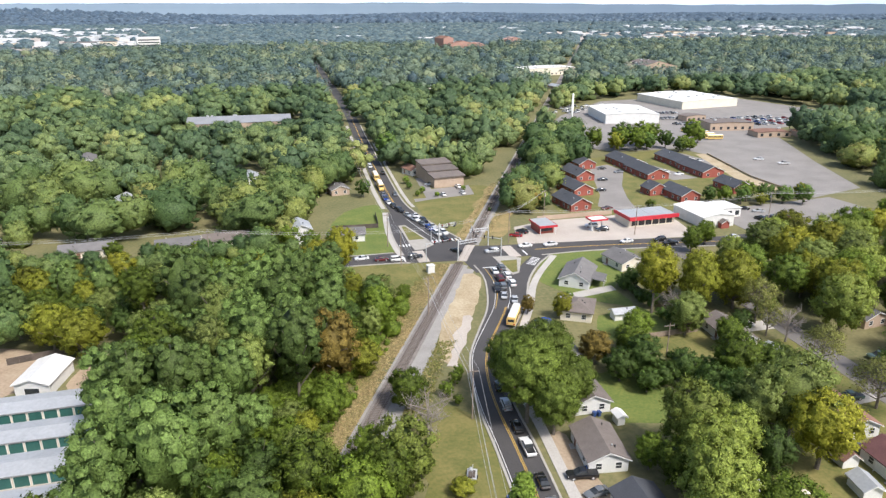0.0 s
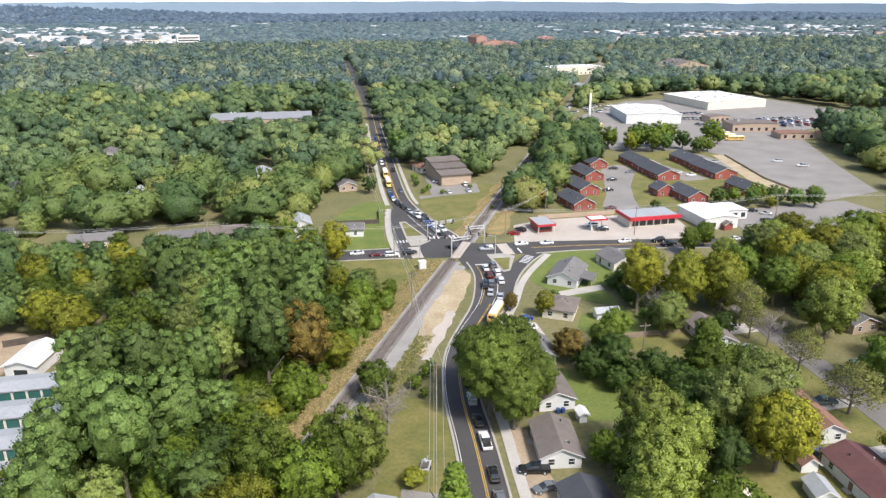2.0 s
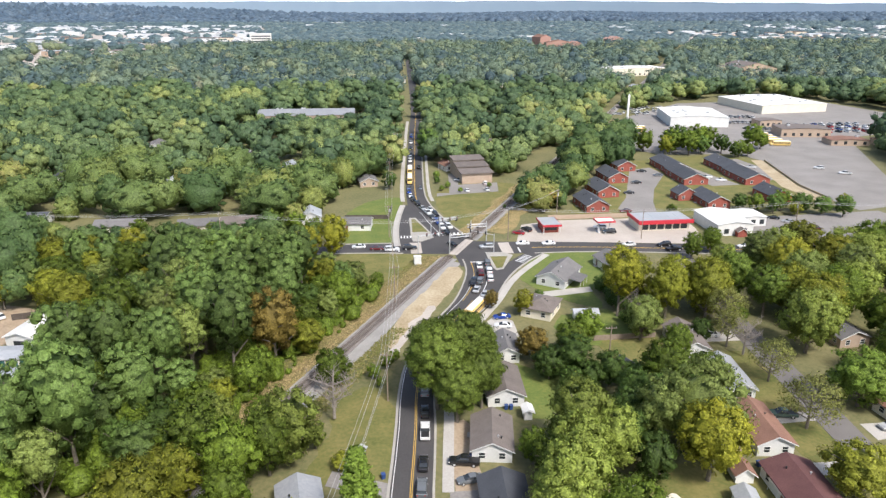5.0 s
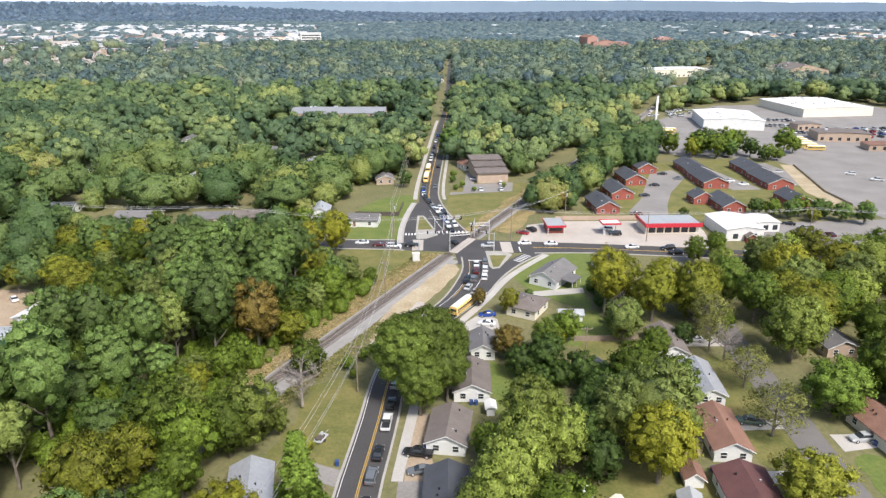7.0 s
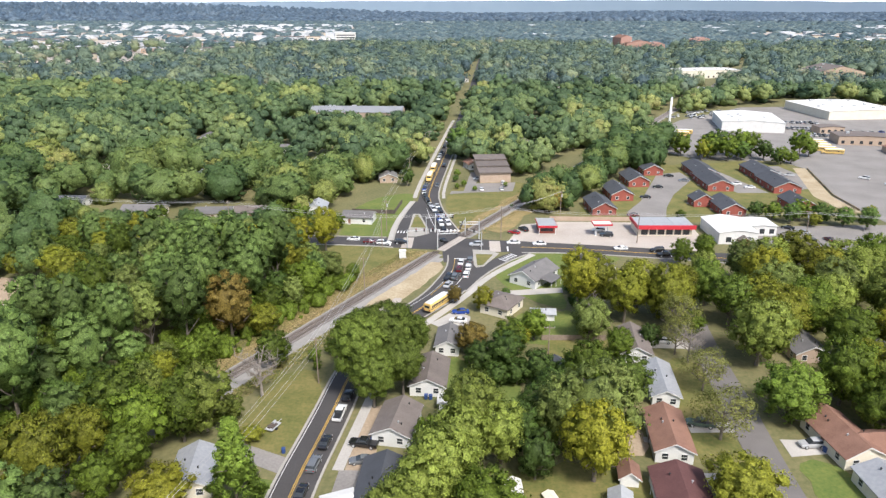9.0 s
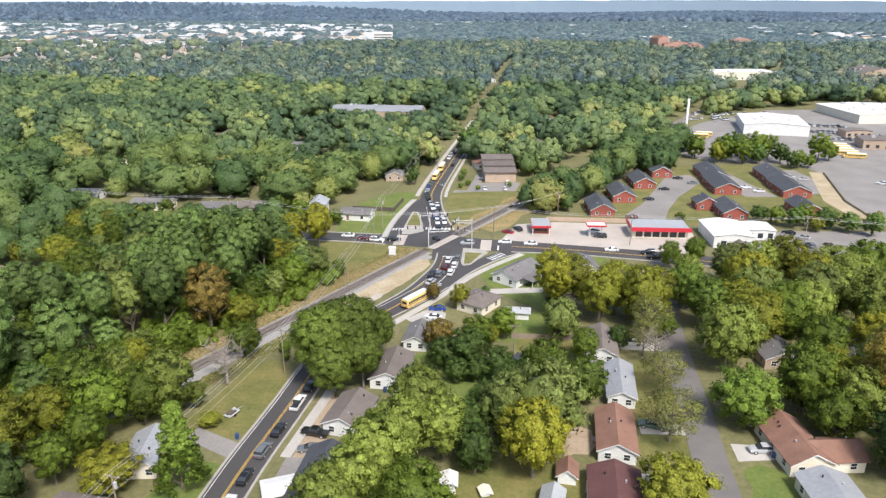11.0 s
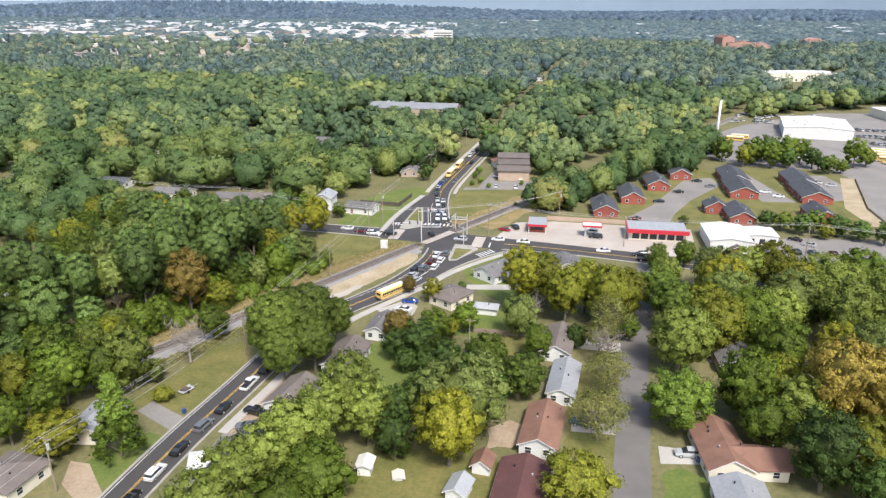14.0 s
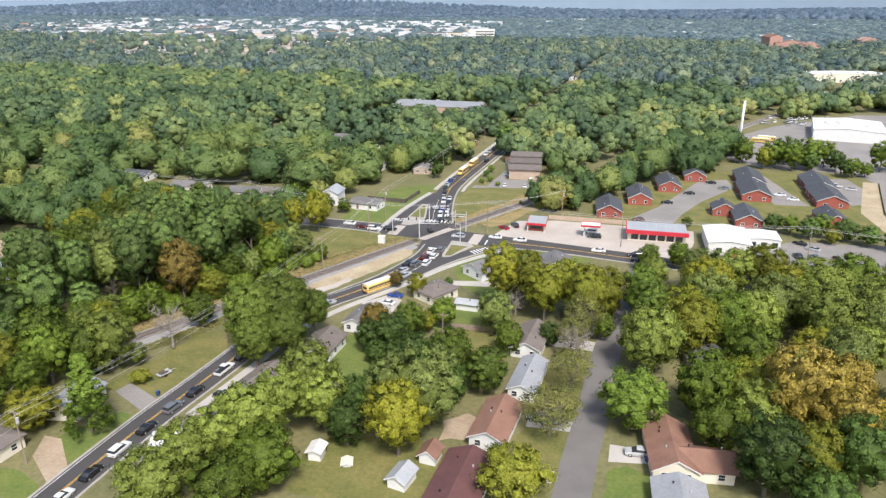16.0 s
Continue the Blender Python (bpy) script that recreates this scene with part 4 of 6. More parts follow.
for i in range(3):
    b = i * 8.4 - 12.6
    part("wall", Shape().box(-7.2, b, -0.1, 7.2, b + 8.4, 4.7 + 1.3 * i), M_TAN, tan)
    zr = 4.6 + 1.3 * i
    part("roof", Shape().add([(-7.8, b - 0.7, zr), (7.8, b - 0.7, zr), (7.8, b + 8.3, zr + 0.5), (-7.8, b + 8.3, zr + 0.5), (-7.8, b - 0.7, zr + 0.5), (7.8, b - 0.7, zr + 0.5), (7.8, b + 8.3, zr + 1.0), (-7.8, b + 8.3, zr + 1.0)],
         [(3, 2, 1, 0), (4, 5, 6, 7), (0, 1, 5, 4), (1, 2, 6, 5), (2, 3, 7, 6), (3, 0, 4, 7)]), M_TAUPE, tan)
pole = thing("standpipe_mast", pose(184.6, 395, 0), "tall slender white mast beside a pump building", "mast")
part("shaft", Shape().tube((0, 0, -0.1), (0, 0, 27), 0.75, 0.6, 16), M_WHITE, pole, smooth=True)
part("cap", Shape().tube((0, 0, 27), (0, 0, 27.4), 0.62, 0.3, 16), M_GALV, pole)

# storage units
for r, (x1, y) in enumerate(((-27, 137.2), (-36, 126.4), (-35, 115.6), (-34, 104.6))):
    su = thing("storage_row", pose(0, 0, 0), "beige storage row with teal roller doors and pale metal roof", "storage building", "storage rows")
    part("wall", Shape().box(-86, y, -0.1, x1, y + 6.2, 2.7), M_BEIGE, su)
    part("roof", Shape().add([(-86.4, y - 0.4, 2.7), (x1 + 0.4, y - 0.4, 2.7), (x1 + 0.4, y + 3.1, 3.3), (-86.4, y + 3.1, 3.3), (x1 + 0.4, y + 6.6, 2.7), (-86.4, y + 6.6, 2.7), (-86.4, y - 0.4, 2.5), (x1 + 0.4, y - 0.4, 2.5), (x1 + 0.4, y + 6.6, 2.5), (-86.4, y + 6.6, 2.5)],
         [(0, 1, 2, 3), (3, 2, 4, 5), (6, 7, 1, 0), (8, 9, 5, 4), (7, 8, 4, 2, 1), (9, 6, 0, 3, 5)]), M_METALROOF, su)
    x = x1 - 1.0
    while x > -84:
        door = part("roller_door", Shape().box(x - 2.4, y - 0.05, 0.0, x, y + 0.02, 2.15), M_TEAL, su)
        o = [(x - 2.5, 0), (x - 2.4, 0), (x - 2.4, 2.15), (x, 2.15), (x, 0), (x + 0.1, 0), (x + 0.1, 2.25), (x - 2.5, 2.25)]
        v = [(px, y - 0.07, pz) for px, pz in o] + [(px, y + 0.02, pz) for px, pz in o]
        part("frame", Shape().add(v, [(0, 1, 2, 7), (2, 3, 6, 7), (3, 4, 5, 6)] + [(i, i + 8, (i + 1) % 8 + 8, (i + 1) % 8) for i in range(8)]), M_WHITE, door)
        x -= 2.85
office = house(-51.2, 153, 7.4, 11, -12, "white metal building with a pale gabled roof and one dark door", M_WHITE, M_WHITEROOF, h=3.0, rise=1.2, windows=False, vents=0, category="building", name="metal_building")
part("door", Shape().box(-1.6, -5.56, 0.0, 1.4, -5.48, 1.9), M_GLASS, office)
cabinet = thing("signal_cabinet", pose(47.2, 196.6, 0, 0, 0, 5), "white railway signal cabinet on a slab", "cabinet")
part("body", Shape().box(-1.1, -0.9, 0.1, 1.1, 0.9, 2.5), M_WHITE, cabinet)
part("roof", Shape().box(-1.2, -1.0, 2.5, 1.2, 1.0, 2.62), M_WHITE, cabinet)
part("slab", Shape().box(-1.4, -1.2, -0.05, 1.4, 1.2, 0.1), M_CONCRETE, cabinet)


# ---- trees ----
def ico(sub=0):
    bm = bmesh.new()
    bmesh.ops.create_icosphere(bm, subdivisions=sub + 1, radius=1)
    v = np.array([p.co[:] for p in bm.verts])
    f = np.array([[p.index for p in q.verts] for q in bm.faces])
    bm.free()
    return v, f


ICO0, ICO1 = ico(0), ico(1)
LUMP = (*ICO0, ICO0[0])


def unit(rng, n):
    d = rng.normal(size=(n, 3))
    return d / np.linalg.norm(d, axis=1, keepdims=True)


def sprays(rng, pos, out, size, fold=0.35, tilt=0.6):
    """Small leaf sprays at pos, facing roughly out: one triangle each."""
    n = len(pos)
    nrm = out + tilt * unit(rng, n)
    nrm /= np.linalg.norm(nrm, axis=1, keepdims=True)
    a = np.cross(nrm, unit(rng, n))
    a /= np.linalg.norm(a, axis=1, keepdims=True) + 1e-9
    b = np.cross(nrm, a)
    s = size * rng.uniform(0.6, 1.3, (n, 1))
    k = rng.uniform(0.5, 0.95, (n, 1))
    v = np.stack([pos - a * s, pos + (a * 0.7 - b * k) * s - nrm * s * fold, pos + (b * k + a * 0.4) * s - nrm * s * fold], 1)
    return v.reshape(-1, 3), 3 * np.arange(n)[:, None] + [0, 1, 2]


def face_out(v, f, normal):
    """Turns each face to the side that its leaves grow to."""
    g = np.cross(v[f[:, 1]] - v[f[:, 0]], v[f[:, 2]] - v[f[:, 0]])
    back = (g * normal[f[:, 0]]).sum(1) < 0
    f[back] = f[back][:, ::-1]
    return f


def crown(seed, lobes=24, per=85, tall=1.0, cone=0.0, lobe=0.34, leaf=0.062, low=-0.75, core=True, inner=0.52, depth=0.6, knob=0.62, swell=0.6):
    """A crown of leafy lobes round the origin, about 1 in radius; tall: height to width; cone: taper to the top."""
    rng = np.random.default_rng(seed)
    V, F, N, n = [], [], [], 0
    if core:
        iv, jf = ICO1 if lobes > 12 else ICO0
        taper = 1 - cone * (iv[:, 2:] + 1) / 2
        V.append(iv * [inner, inner, inner * tall] * rng.uniform(0.7, 1.2, (len(iv), 1)) * np.concatenate([taper, taper, taper * 0 + 1], 1))
        F.append(jf)
        N.append(iv * 1.0)
        n = len(iv)
    for i in range(lobes):
        z = low + (0.92 - low) * (i + 0.5) / lobes
        w = math.sqrt(max(0.05, 1 - z * z)) if not cone else (1 - cone * (z - low) / (0.95 - low))
        ang = i * 2.39996 + rng.uniform(-0.5, 0.5)
        rad = w * rng.uniform(0.50, 0.84) * (1.0 if i < lobes - 1 else 0.15)
        c = np.array([math.cos(ang) * rad, math.sin(ang) * rad, z * tall * 0.8])
        r = lobe * rng.uniform(0.75, 1.25) * (0.6 + 0.4 * w)
        if knob:
            kv = ICO0[0] * r * knob * rng.uniform(0.85, 1.15, (len(ICO0[0]), 1)) * [1, 1, 0.85]
            bend = 0.6 * ICO0[0] + swell * (c + kv) / (np.linalg.norm(c + kv, axis=1, keepdims=True) + 1e-6)
            V.append(c + kv)
            F.append(ICO0[1] + n)
            N.append(bend / np.linalg.norm(bend, axis=1, keepdims=True))
            n += len(kv)
        d = unit(rng, per)
        d[:, 2] = np.where(rng.random(per) < 0.7, np.abs(d[:, 2]), d[:, 2])
        p = c + d * r * rng.uniform(depth, 1.22, (per, 1)) * [1, 1, 0.85]
        v, f = sprays(rng, p, d, leaf)
        bend = 0.5 * d + (0.2 + swell) * p / np.linalg.norm(p, axis=1, keepdims=True) + 0.42 * unit(rng, per) + [0, 0, 0.15]
        N.append(np.repeat(bend / np.linalg.norm(bend, axis=1, keepdims=True), 3, 0))
        V.append(v)
        F.append(f + n)
        n += len(v)
    V, F, N = np.concatenate(V), np.concatenate(F), np.concatenate(N)
    return V, face_out(V, F, N), N


def np_mesh(name, v, f, mat, tint=None, normal=None):
    me = bpy.data.meshes.new(name)
    me.vertices.add(len(v))
    me.vertices.foreach_set("co", v.astype(np.float32).ravel())
    me.loops.add(3 * len(f))
    me.loops.foreach_set("vertex_index", f.astype(np.int32).ravel())
    me.polygons.add(len(f))
    me.polygons.foreach_set("loop_start", np.arange(0, 3 * len(f), 3, dtype=np.int32))
    if tint is not None:
        me.attributes.new("tint", "FLOAT", "POINT").data.foreach_set("value", tint.astype(np.float32))
    me.materials.append(mat)
    me.update(calc_edges=True)
    if normal is not None:
        me.polygons.foreach_set("use_smooth", np.ones(len(f), dtype=bool))
        me.normals_split_custom_set_from_vertices(normal.astype(np.float32))
    return me


def limbs(seed, n=7, tall=1.0, thin=1.0, twigs=0):
    """Trunk and limbs; the crown's middle is at z 0, the foot at -1.35 * tall."""
    rng = random.Random(seed)
    s = Shape()
    foot = -1.35 * tall
    s.tube((0, 0, foot - 0.05), (0.01, 0, foot + 0.5 * tall), 0.065 * thin, 0.05 * thin, 8)
    s.tube((0.01, 0, foot + 0.5 * tall), (0, 0.02, 0.45 * tall), 0.05 * thin, 0.012 * thin, 7)
    for i in range(n):
        z = foot + tall * (0.45 + 0.9 * i / n)
        a = i * 2.4 + rng.uniform(-0.4, 0.4)
        r = rng.uniform(0.5, 0.8)
        e = (math.cos(a) * r, math.sin(a) * r, z + rng.uniform(0.25, 0.6) * tall)
        s.tube((0, 0, z), e, 0.030 * thin, 0.010 * thin, 5)
        for k in range(twigs):
            t = rng.uniform(0.35, 1.0)
            b = [e[0] * t, e[1] * t, z + (e[2] - z) * t]
            g = [b[0] + rng.uniform(-.28, .28), b[1] + rng.uniform(-.28, .28), b[2] + rng.uniform(0.05, .42) * tall]
            s.tube(b, g, 0.011 * thin, 0.003 * thin, 4)
            for _ in range(3):
                u = [b[j] + (g[j] - b[j]) * 0.6 for j in range(3)]
                s.tube(u, [u[0] + rng.uniform(-.16, .16), u[1] + rng.uniform(-.16, .16), u[2] + rng.uniform(0.02, .22) * tall], 0.005 * thin, 0.002 * thin, 3)
    return s


FORMS = {}


def tree_meshes(kind, var, away=False):
    """Crown and trunk meshes of a kind of tree, built once."""
    key = (kind, var, away)
    if key not in FORMS:
        sd = sum(map(ord, kind)) * 7 + var
        tall = dict(cone=1.9, pine=1.55, oak=0.92).get(kind, 1.0 + 0.12 * (var % 3 - 1))
        mat = LEAF.get(dict(cone="bright", bare="sparse").get(kind, kind))
        if kind == "bare":
            cm, tm = None, limbs(sd, 12, tall, 0.85, 9).mesh("trunk", M_DEADWOOD)
        elif kind == "sparse":
            v, f, nm = crown(sd, 40, 85, 0.85, 0, 0.26, 0.034, -0.5, False, 0.5, 0.4, 0)
            cm, tm = np_mesh("crown", v, f, mat, None, nm), limbs(sd, 11, 0.85, 0.8, 5).mesh("trunk", M_BARK)
            tall = 0.85
        elif kind == "cone":
            v, f, nm = crown(sd, 130, 60, tall, 0.92, 0.17, 0.044, -0.95)
            cm, tm = np_mesh("crown", v, f, mat, None, nm), limbs(sd, 4, tall).mesh("trunk", M_BARK)
        elif kind == "oak":
            v, f, nm = crown(sd, 130, 170, tall, 0, 0.185, 0.026, -0.9, True, 0.6, 0.5, 0.55, 0.7)
            cm, tm = np_mesh("crown", v, f, mat, None, nm), limbs(sd, 9, tall).mesh("trunk", M_BARK)
        elif away:
            v, f, nm = crown(sd, 30, 26, tall, 0, 0.28, 0.055, -0.92)
            cm, tm = np_mesh("crown", v, f, mat, None, nm), limbs(sd, 4, tall).mesh("trunk", M_BARK)
        elif kind == "pine":
            v, f, nm = crown(sd, 58, 70, tall, 0, 0.23, 0.036, -0.95, True, 0.60, 0.6, 0.7, 1.1)
            cm, tm = np_mesh("crown", v, f, mat, None, nm), limbs(sd, 5, 1.4).mesh("trunk", M_BARK)
        else:
            v, f, nm = crown(sd, 66, 74, tall, 0, 0.22, 0.036, -0.92, True, 0.56, 0.5, 0.55, 0.8)
            cm, tm = np_mesh("crown", v, f, mat, None, nm), limbs(sd, 7, tall).mesh("trunk", M_BARK)
        FORMS[key] = (cm, tm, 1.06 * tall if kind == "oak" else (0.98 * tall if kind == "cone" else 1.12 * tall) if kind not in ("pine", "sparse", "bare") else 1.85 if kind == "pine" else 1.35)
    return FORMS[key]


LABELS = dict(oak="large dense green oak overhanging the road", green="full-crowned mid-green broadleaf tree", light="light green maple with a loose clumpy crown",
              bright="fresh green broadleaf tree", dark="dark green dense bushy tree", yellow="yellow-green tree turning with the season", olive="olive-green tree with yellowing leaves",
              grey="grey-green maple with silvery leaves", brown="brownish tree with fading leaves", lime="bright lime-green tree in a front yard", autumn="tall orange-brown autumn tree", pine="dark green rounded pine in a dense stand",
              sparse="thin-leaved tree with bare limbs showing", cone="dense green conical evergreen", bare="leafless grey tree with fine twigs")
tree_rng = random.Random(11)
PLANTED = []


def tree(kind, x, y, r, middle=None):
    """Plants a tree: crown radius r, the crown's middle at that height."""
    cm, tm, foot = tree_meshes(kind, tree_rng.randrange(3 if kind not in ("oak", "bare", "cone") else 1), y > 215 or r < 2.2)
    sz = r * tree_rng.uniform(0.92, 1.08)
    if kind == "cone":
        sz *= 0.84
    reach = 1.35 * dict(cone=1.9, pine=1.4, oak=0.92, sparse=0.85).get(kind, 1.0)
    if middle and kind not in ("cone", "bare"):
        middle *= 0.95 if kind == "oak" else 0.8
        sz = min(1.15 * r, 0.95 * middle / dict(pine=1.45).get(kind, 1.0))
        foot = middle / sz
    t = thing("tree", pose(x, y, 0, 0, 0, tree_rng.uniform(0, 360)) @ Matrix.Diagonal((r, r, sz, 1)), LABELS[kind], "tree", "trees")
    for nm, me in (("trunk", tm), ("crown", cm)):
        if me:
            o = part(nm, me, None, t)
            o.location.z = foot
            if nm == "trunk":
                o.scale.z = max(1.0, foot / reach)
    PLANTED.append((x, y, r))


def plant(kind, spots):
    for x, y, r, *middle in spots:
        if all((x - a) ** 2 + (y - b) ** 2 > (0.35 * (r + c)) ** 2 for a, b, c in PLANTED):
            tree(kind, x, y, r, *middle)


plant("oak", [(46.6, 112.0, 7.6, 12.6), (51.8, 117.6, 7.8, 12.6), (46.2, 120.4, 6.2, 11.2), (55.8, 111.6, 5.4, 9.5), (50.2, 106.8, 5.8, 8.6), (56.6, 123.5, 5.0, 9.5)])
plant("cone", [(31.4, 75.4, 6.2)])
plant("lime", [(28.2, 94.2, 2.7, 2.2), (115.6, 78.0, 7.2, 7.6)])
plant("bare", [(25.6, 109.4, 6.4), (121, 128, 5.4), (103, 150, 4.0)])
plant("light", [(18.2, 97, 6.6, 10), (71, 92.5, 7.0, 12.4), (69, 85, 6.4, 11.6), (65.6, 77.5, 7.2, 11), (76, 88, 5.4, 10), (59.4, 66.4, 6.4, 9), (62.4, 72.4, 5.6, 9.4), (137, 128.5, 8.2, 12), (138, 174.5, 5.0, 8.6),
                (178, 149, 8.2, 13.5), (183, 173, 8.2, 10), (192, 162, 8.4, 11), (161, 148, 7.4, 11), (58, 60, 7.0, 8), (4.5, 103, 4.4, 7), (22.5, 100.5, 2.6)])
plant("yellow", [(19.4, 73.6, 6.3, 6.0), (92.4, 85.0, 7.2, 11.6), (98.4, 152.5, 6.4, 16.4), (82, 135, 3.4), (73.5, 155.5, 3.2, 5), (104, 86, 1.2), (20.4, 202.4, 6.0, 11.4), (171, 171.5, 7.4, 10.4), (12.4, 199, 5.0, 9.6)])
plant("grey", [(94.4, 95.0, 9.0, 12.6), (87.6, 95.5, 6.2, 10.5), (99.6, 138.4, 5.4, 8.4), (152, 155, 8.0, 11.6), (152, 176, 8.6, 11), (167, 157, 7.6, 11)])
plant("bright", [(103.4, 111.4, 6.0, 7.2), (137, 148.5, 6.2, 11.6), (134.2, 105.2, 7.6, 9), (135, 162, 6.4, 9.5)])
plant("olive", [(110.6, 150, 6.6, 11.8), (121.6, 149.6, 7.4, 11.4), (115.5, 157.5, 6.6, 11), (104.5, 160, 6.6, 11), (-2, 76, 7.6, 12.4), (-45.5, 163, 7.0, 9), (-53, 169, 6.4, 9), (1, 84, 6.0, 10), (169, 186, 8.0, 10), (165, 95, 5.6, 9), (126, 156, 6.4, 9.5)])
plant("autumn", [(165, 110.5, 9.2, 14.2), (172, 104, 7.2, 12), (174, 118, 6.6, 12)])
plant("brown", [(70.6, 130.4, 4.7, 6.2), (10.5, 135.4, 7.2, 13.4), (65.5, 160.5, 2.4)])
plant("green", [(148, 112, 7.2, 11), (24.4, 122.5, 5.0), (9.4, 88.5, 7.0, 10.4), (15, 93.4, 5.4, 10), (33.5, 125.5, 2.0), (36.5, 129.5, 1.8), (38.4, 133, 1.5), (34.3, 175.5, 2.6), (35, 121.5, 1.3), (2, 95, 7.0, 10), (10, 82, 4.8, 8), (8.7, 74, 4.6, 8), (73, 70, 7.4, 8.5),
                (95, 112.5, 6.4, 9.4), (79.6, 130.4, 4.8, 6.6), (137, 193, 4.0), (150, 101, 6.2, 8.5), (159, 131, 7.2, 10), (126, 143, 3.8), (155, 145, 7.6, 10.5), (70, 63, 7.0, 8), (86, 139, 4.4, 6), (105, 129, 4.2)])
plant("green", [(64.4, 86.5, 4.6, 7.4), (62.6, 92.4, 3.4, 5.4)])
plant("dark", [(80.2, 93, 4.4, 7), (82, 85, 4.4, 7), (83.5, 101, 4.6, 7), (97.5, 104.5, 4.2, 6.5), (90, 104.5, 4.6, 7), (78, 122, 5.2), (72.6, 122, 4.4), (85, 117.6, 4.6), (88, 110, 4.8), (157, 91, 7.2), (165, 86, 5.6), (27, 123, 3.6), (114, 136, 3.4), (102, 170, 3.2), (80, 166, 1.6), (172, 96, 6.6)])
plant("dark", [(76.1, 116.4, 3.4), (80.6, 117.5, 3.8), (84.9, 97.6, 2.8), (96.5, 118.6, 3.0), (90.6, 117, 3.2)])
plant("dark", [(99.4 + 0.5 * math.sin(2.1 * k), 142 + 3.3 * k, 2.0 + 0.5 * math.sin(1.7 * k)) for k in range(10)])
plant("sparse", [(121.5, 140, 6.0), (119, 98.5, 6.8, 8), (119.4, 133, 4.6), (121, 116.5, 5.4, 7.4), (128, 162, 5.0)])

plant("green", [(183, 361, 6.5, 9), (196, 355, 7.4, 9), (204, 349, 6.2), (213, 360, 6.8), (221, 362, 6.4), (229, 342, 4.6), (245, 358, 7), (235, 344, 4.2), (252, 362, 5.4), (186, 244, 4.2), (196, 243, 4.4), (150.7, 243, 2.6), (146, 198.6, 4.2)])
plant("dark", [(203, 364, 8, 10), (212, 352, 6), (224, 352, 5.5), (226, 341, 4), (237, 344, 4.4), (203, 240.5, 4.6), (209.5, 237, 4.6), (216, 233, 4.2), (180.6, 246.6, 3.8), (191, 239.6, 3.8), (86, 256, 0.9)])
plant("olive", [(191, 350, 5), (221, 241, 3.4), (198, 236, 3.2)])
plant("brown", [(102, 252, 5.0)])
plant("dark", [(61.5, 352, 7.5), (62, 299, 1.8), (40, 290, 4.0)])
plant("bright", [(66, 290, 1.6), (63, 285.5, 1.5), (71, 283, 1.4), (85, 290, 1.4), (62.5, 308, 2.0)])
# low trees that stand before houses
plant("green", [(5.5, 229, 4.8, 6.4), (12.5, 225.5, 4.4, 5.6), (20, 226.5, 3.4, 4.4), (-3, 231, 5, 7), (-24, 229.5, 3.2, 4), (-36, 231, 3.0, 4), (-50, 232, 4, 5)])



def inside(ring, x, y):
    """Whether a point lies within a ring of corners."""
    hit, j = False, len(ring) - 1
    for i in range(len(ring)):
        (xa, ya), (xb, yb) = ring[i], ring[j]
        if (ya > y) != (yb > y) and x < (xb - xa) * (y - ya) / (yb - ya) + xa:
            hit = not hit
        j = i
    return hit


def in_rects(x, y, rects):
    return any(a < x < c and b < y < d for a, b, c, d in rects)


def north_x(y):
    return 51 + 0.034 * (y - 270) if y > 270 else 51


# pine stand between the storage yard and the railway
def fill(x0, x1, y0, y1, gap, radius, kinds, ok, mid):
    rng = random.Random(int(x0 * 3 + y0))
    y = y0
    while y < y1:
        x = x0 + rng.uniform(0, gap)
        while x < x1:
            px, py = x + rng.uniform(-0.3, 0.3) * gap, y + rng.uniform(-0.3, 0.3) * gap
            r = radius * rng.uniform(0.75, 1.25)
            if ok(px, py) and all((px - a) ** 2 + (py - b) ** 2 > (0.46 * (r + c)) ** 2 for a, b, c in PLANTED):
                kind = rng.choice(kinds)
                tree(kind, px, py, r, (mid + (2.0 if kind == "pine" else 0)) * rng.uniform(0.74, 1.2))
            x += gap
        y += gap


def stand_ok(x, y):
    edge = rail_x(y) - (10.5 if y > 140 else 8 if y > 112 else 6)
    if y > 176:
        edge = min(edge, 24 - (y - 176) * 0.5)
    if x > edge or y > 203:
        return False
    return not (x < (-33 if y < 131 else -29) and 90 < y < 165)


fill(-60, 40, 62, 172, 8.0, 5.6, ["pine", "pine", "pine", "pine", "pine", "pine", "green", "pine", "grey"], lambda x, y: stand_ok(x, y) and x < rail_x(y) - 17, 16.0)
fill(-60, 40, 92, 176, 6.4, 4.6, ["green", "grey", "green", "dark", "olive", "pine"], stand_ok, 7.4)
fill(-66, 40, 170, 208, 7.6, 4.8, ["green", "olive", "pine", "yellow", "grey", "green"], stand_ok, 7.8)
fill(-30, 17, 50, 116, 7.4, 5.2, ["green", "pine", "olive", "green", "grey"], lambda x, y: rail_x(y) + 4.5 < x < 17 - 0.0 * y and not (y < 70 and x > 9) and not (y < 90 and x > 14), 9.0)
fill(146, 215, 96, 194, 11, 7.2, ["green", "light", "olive", "yellow", "grey", "light"], lambda x, y: y < 190, 10.5)

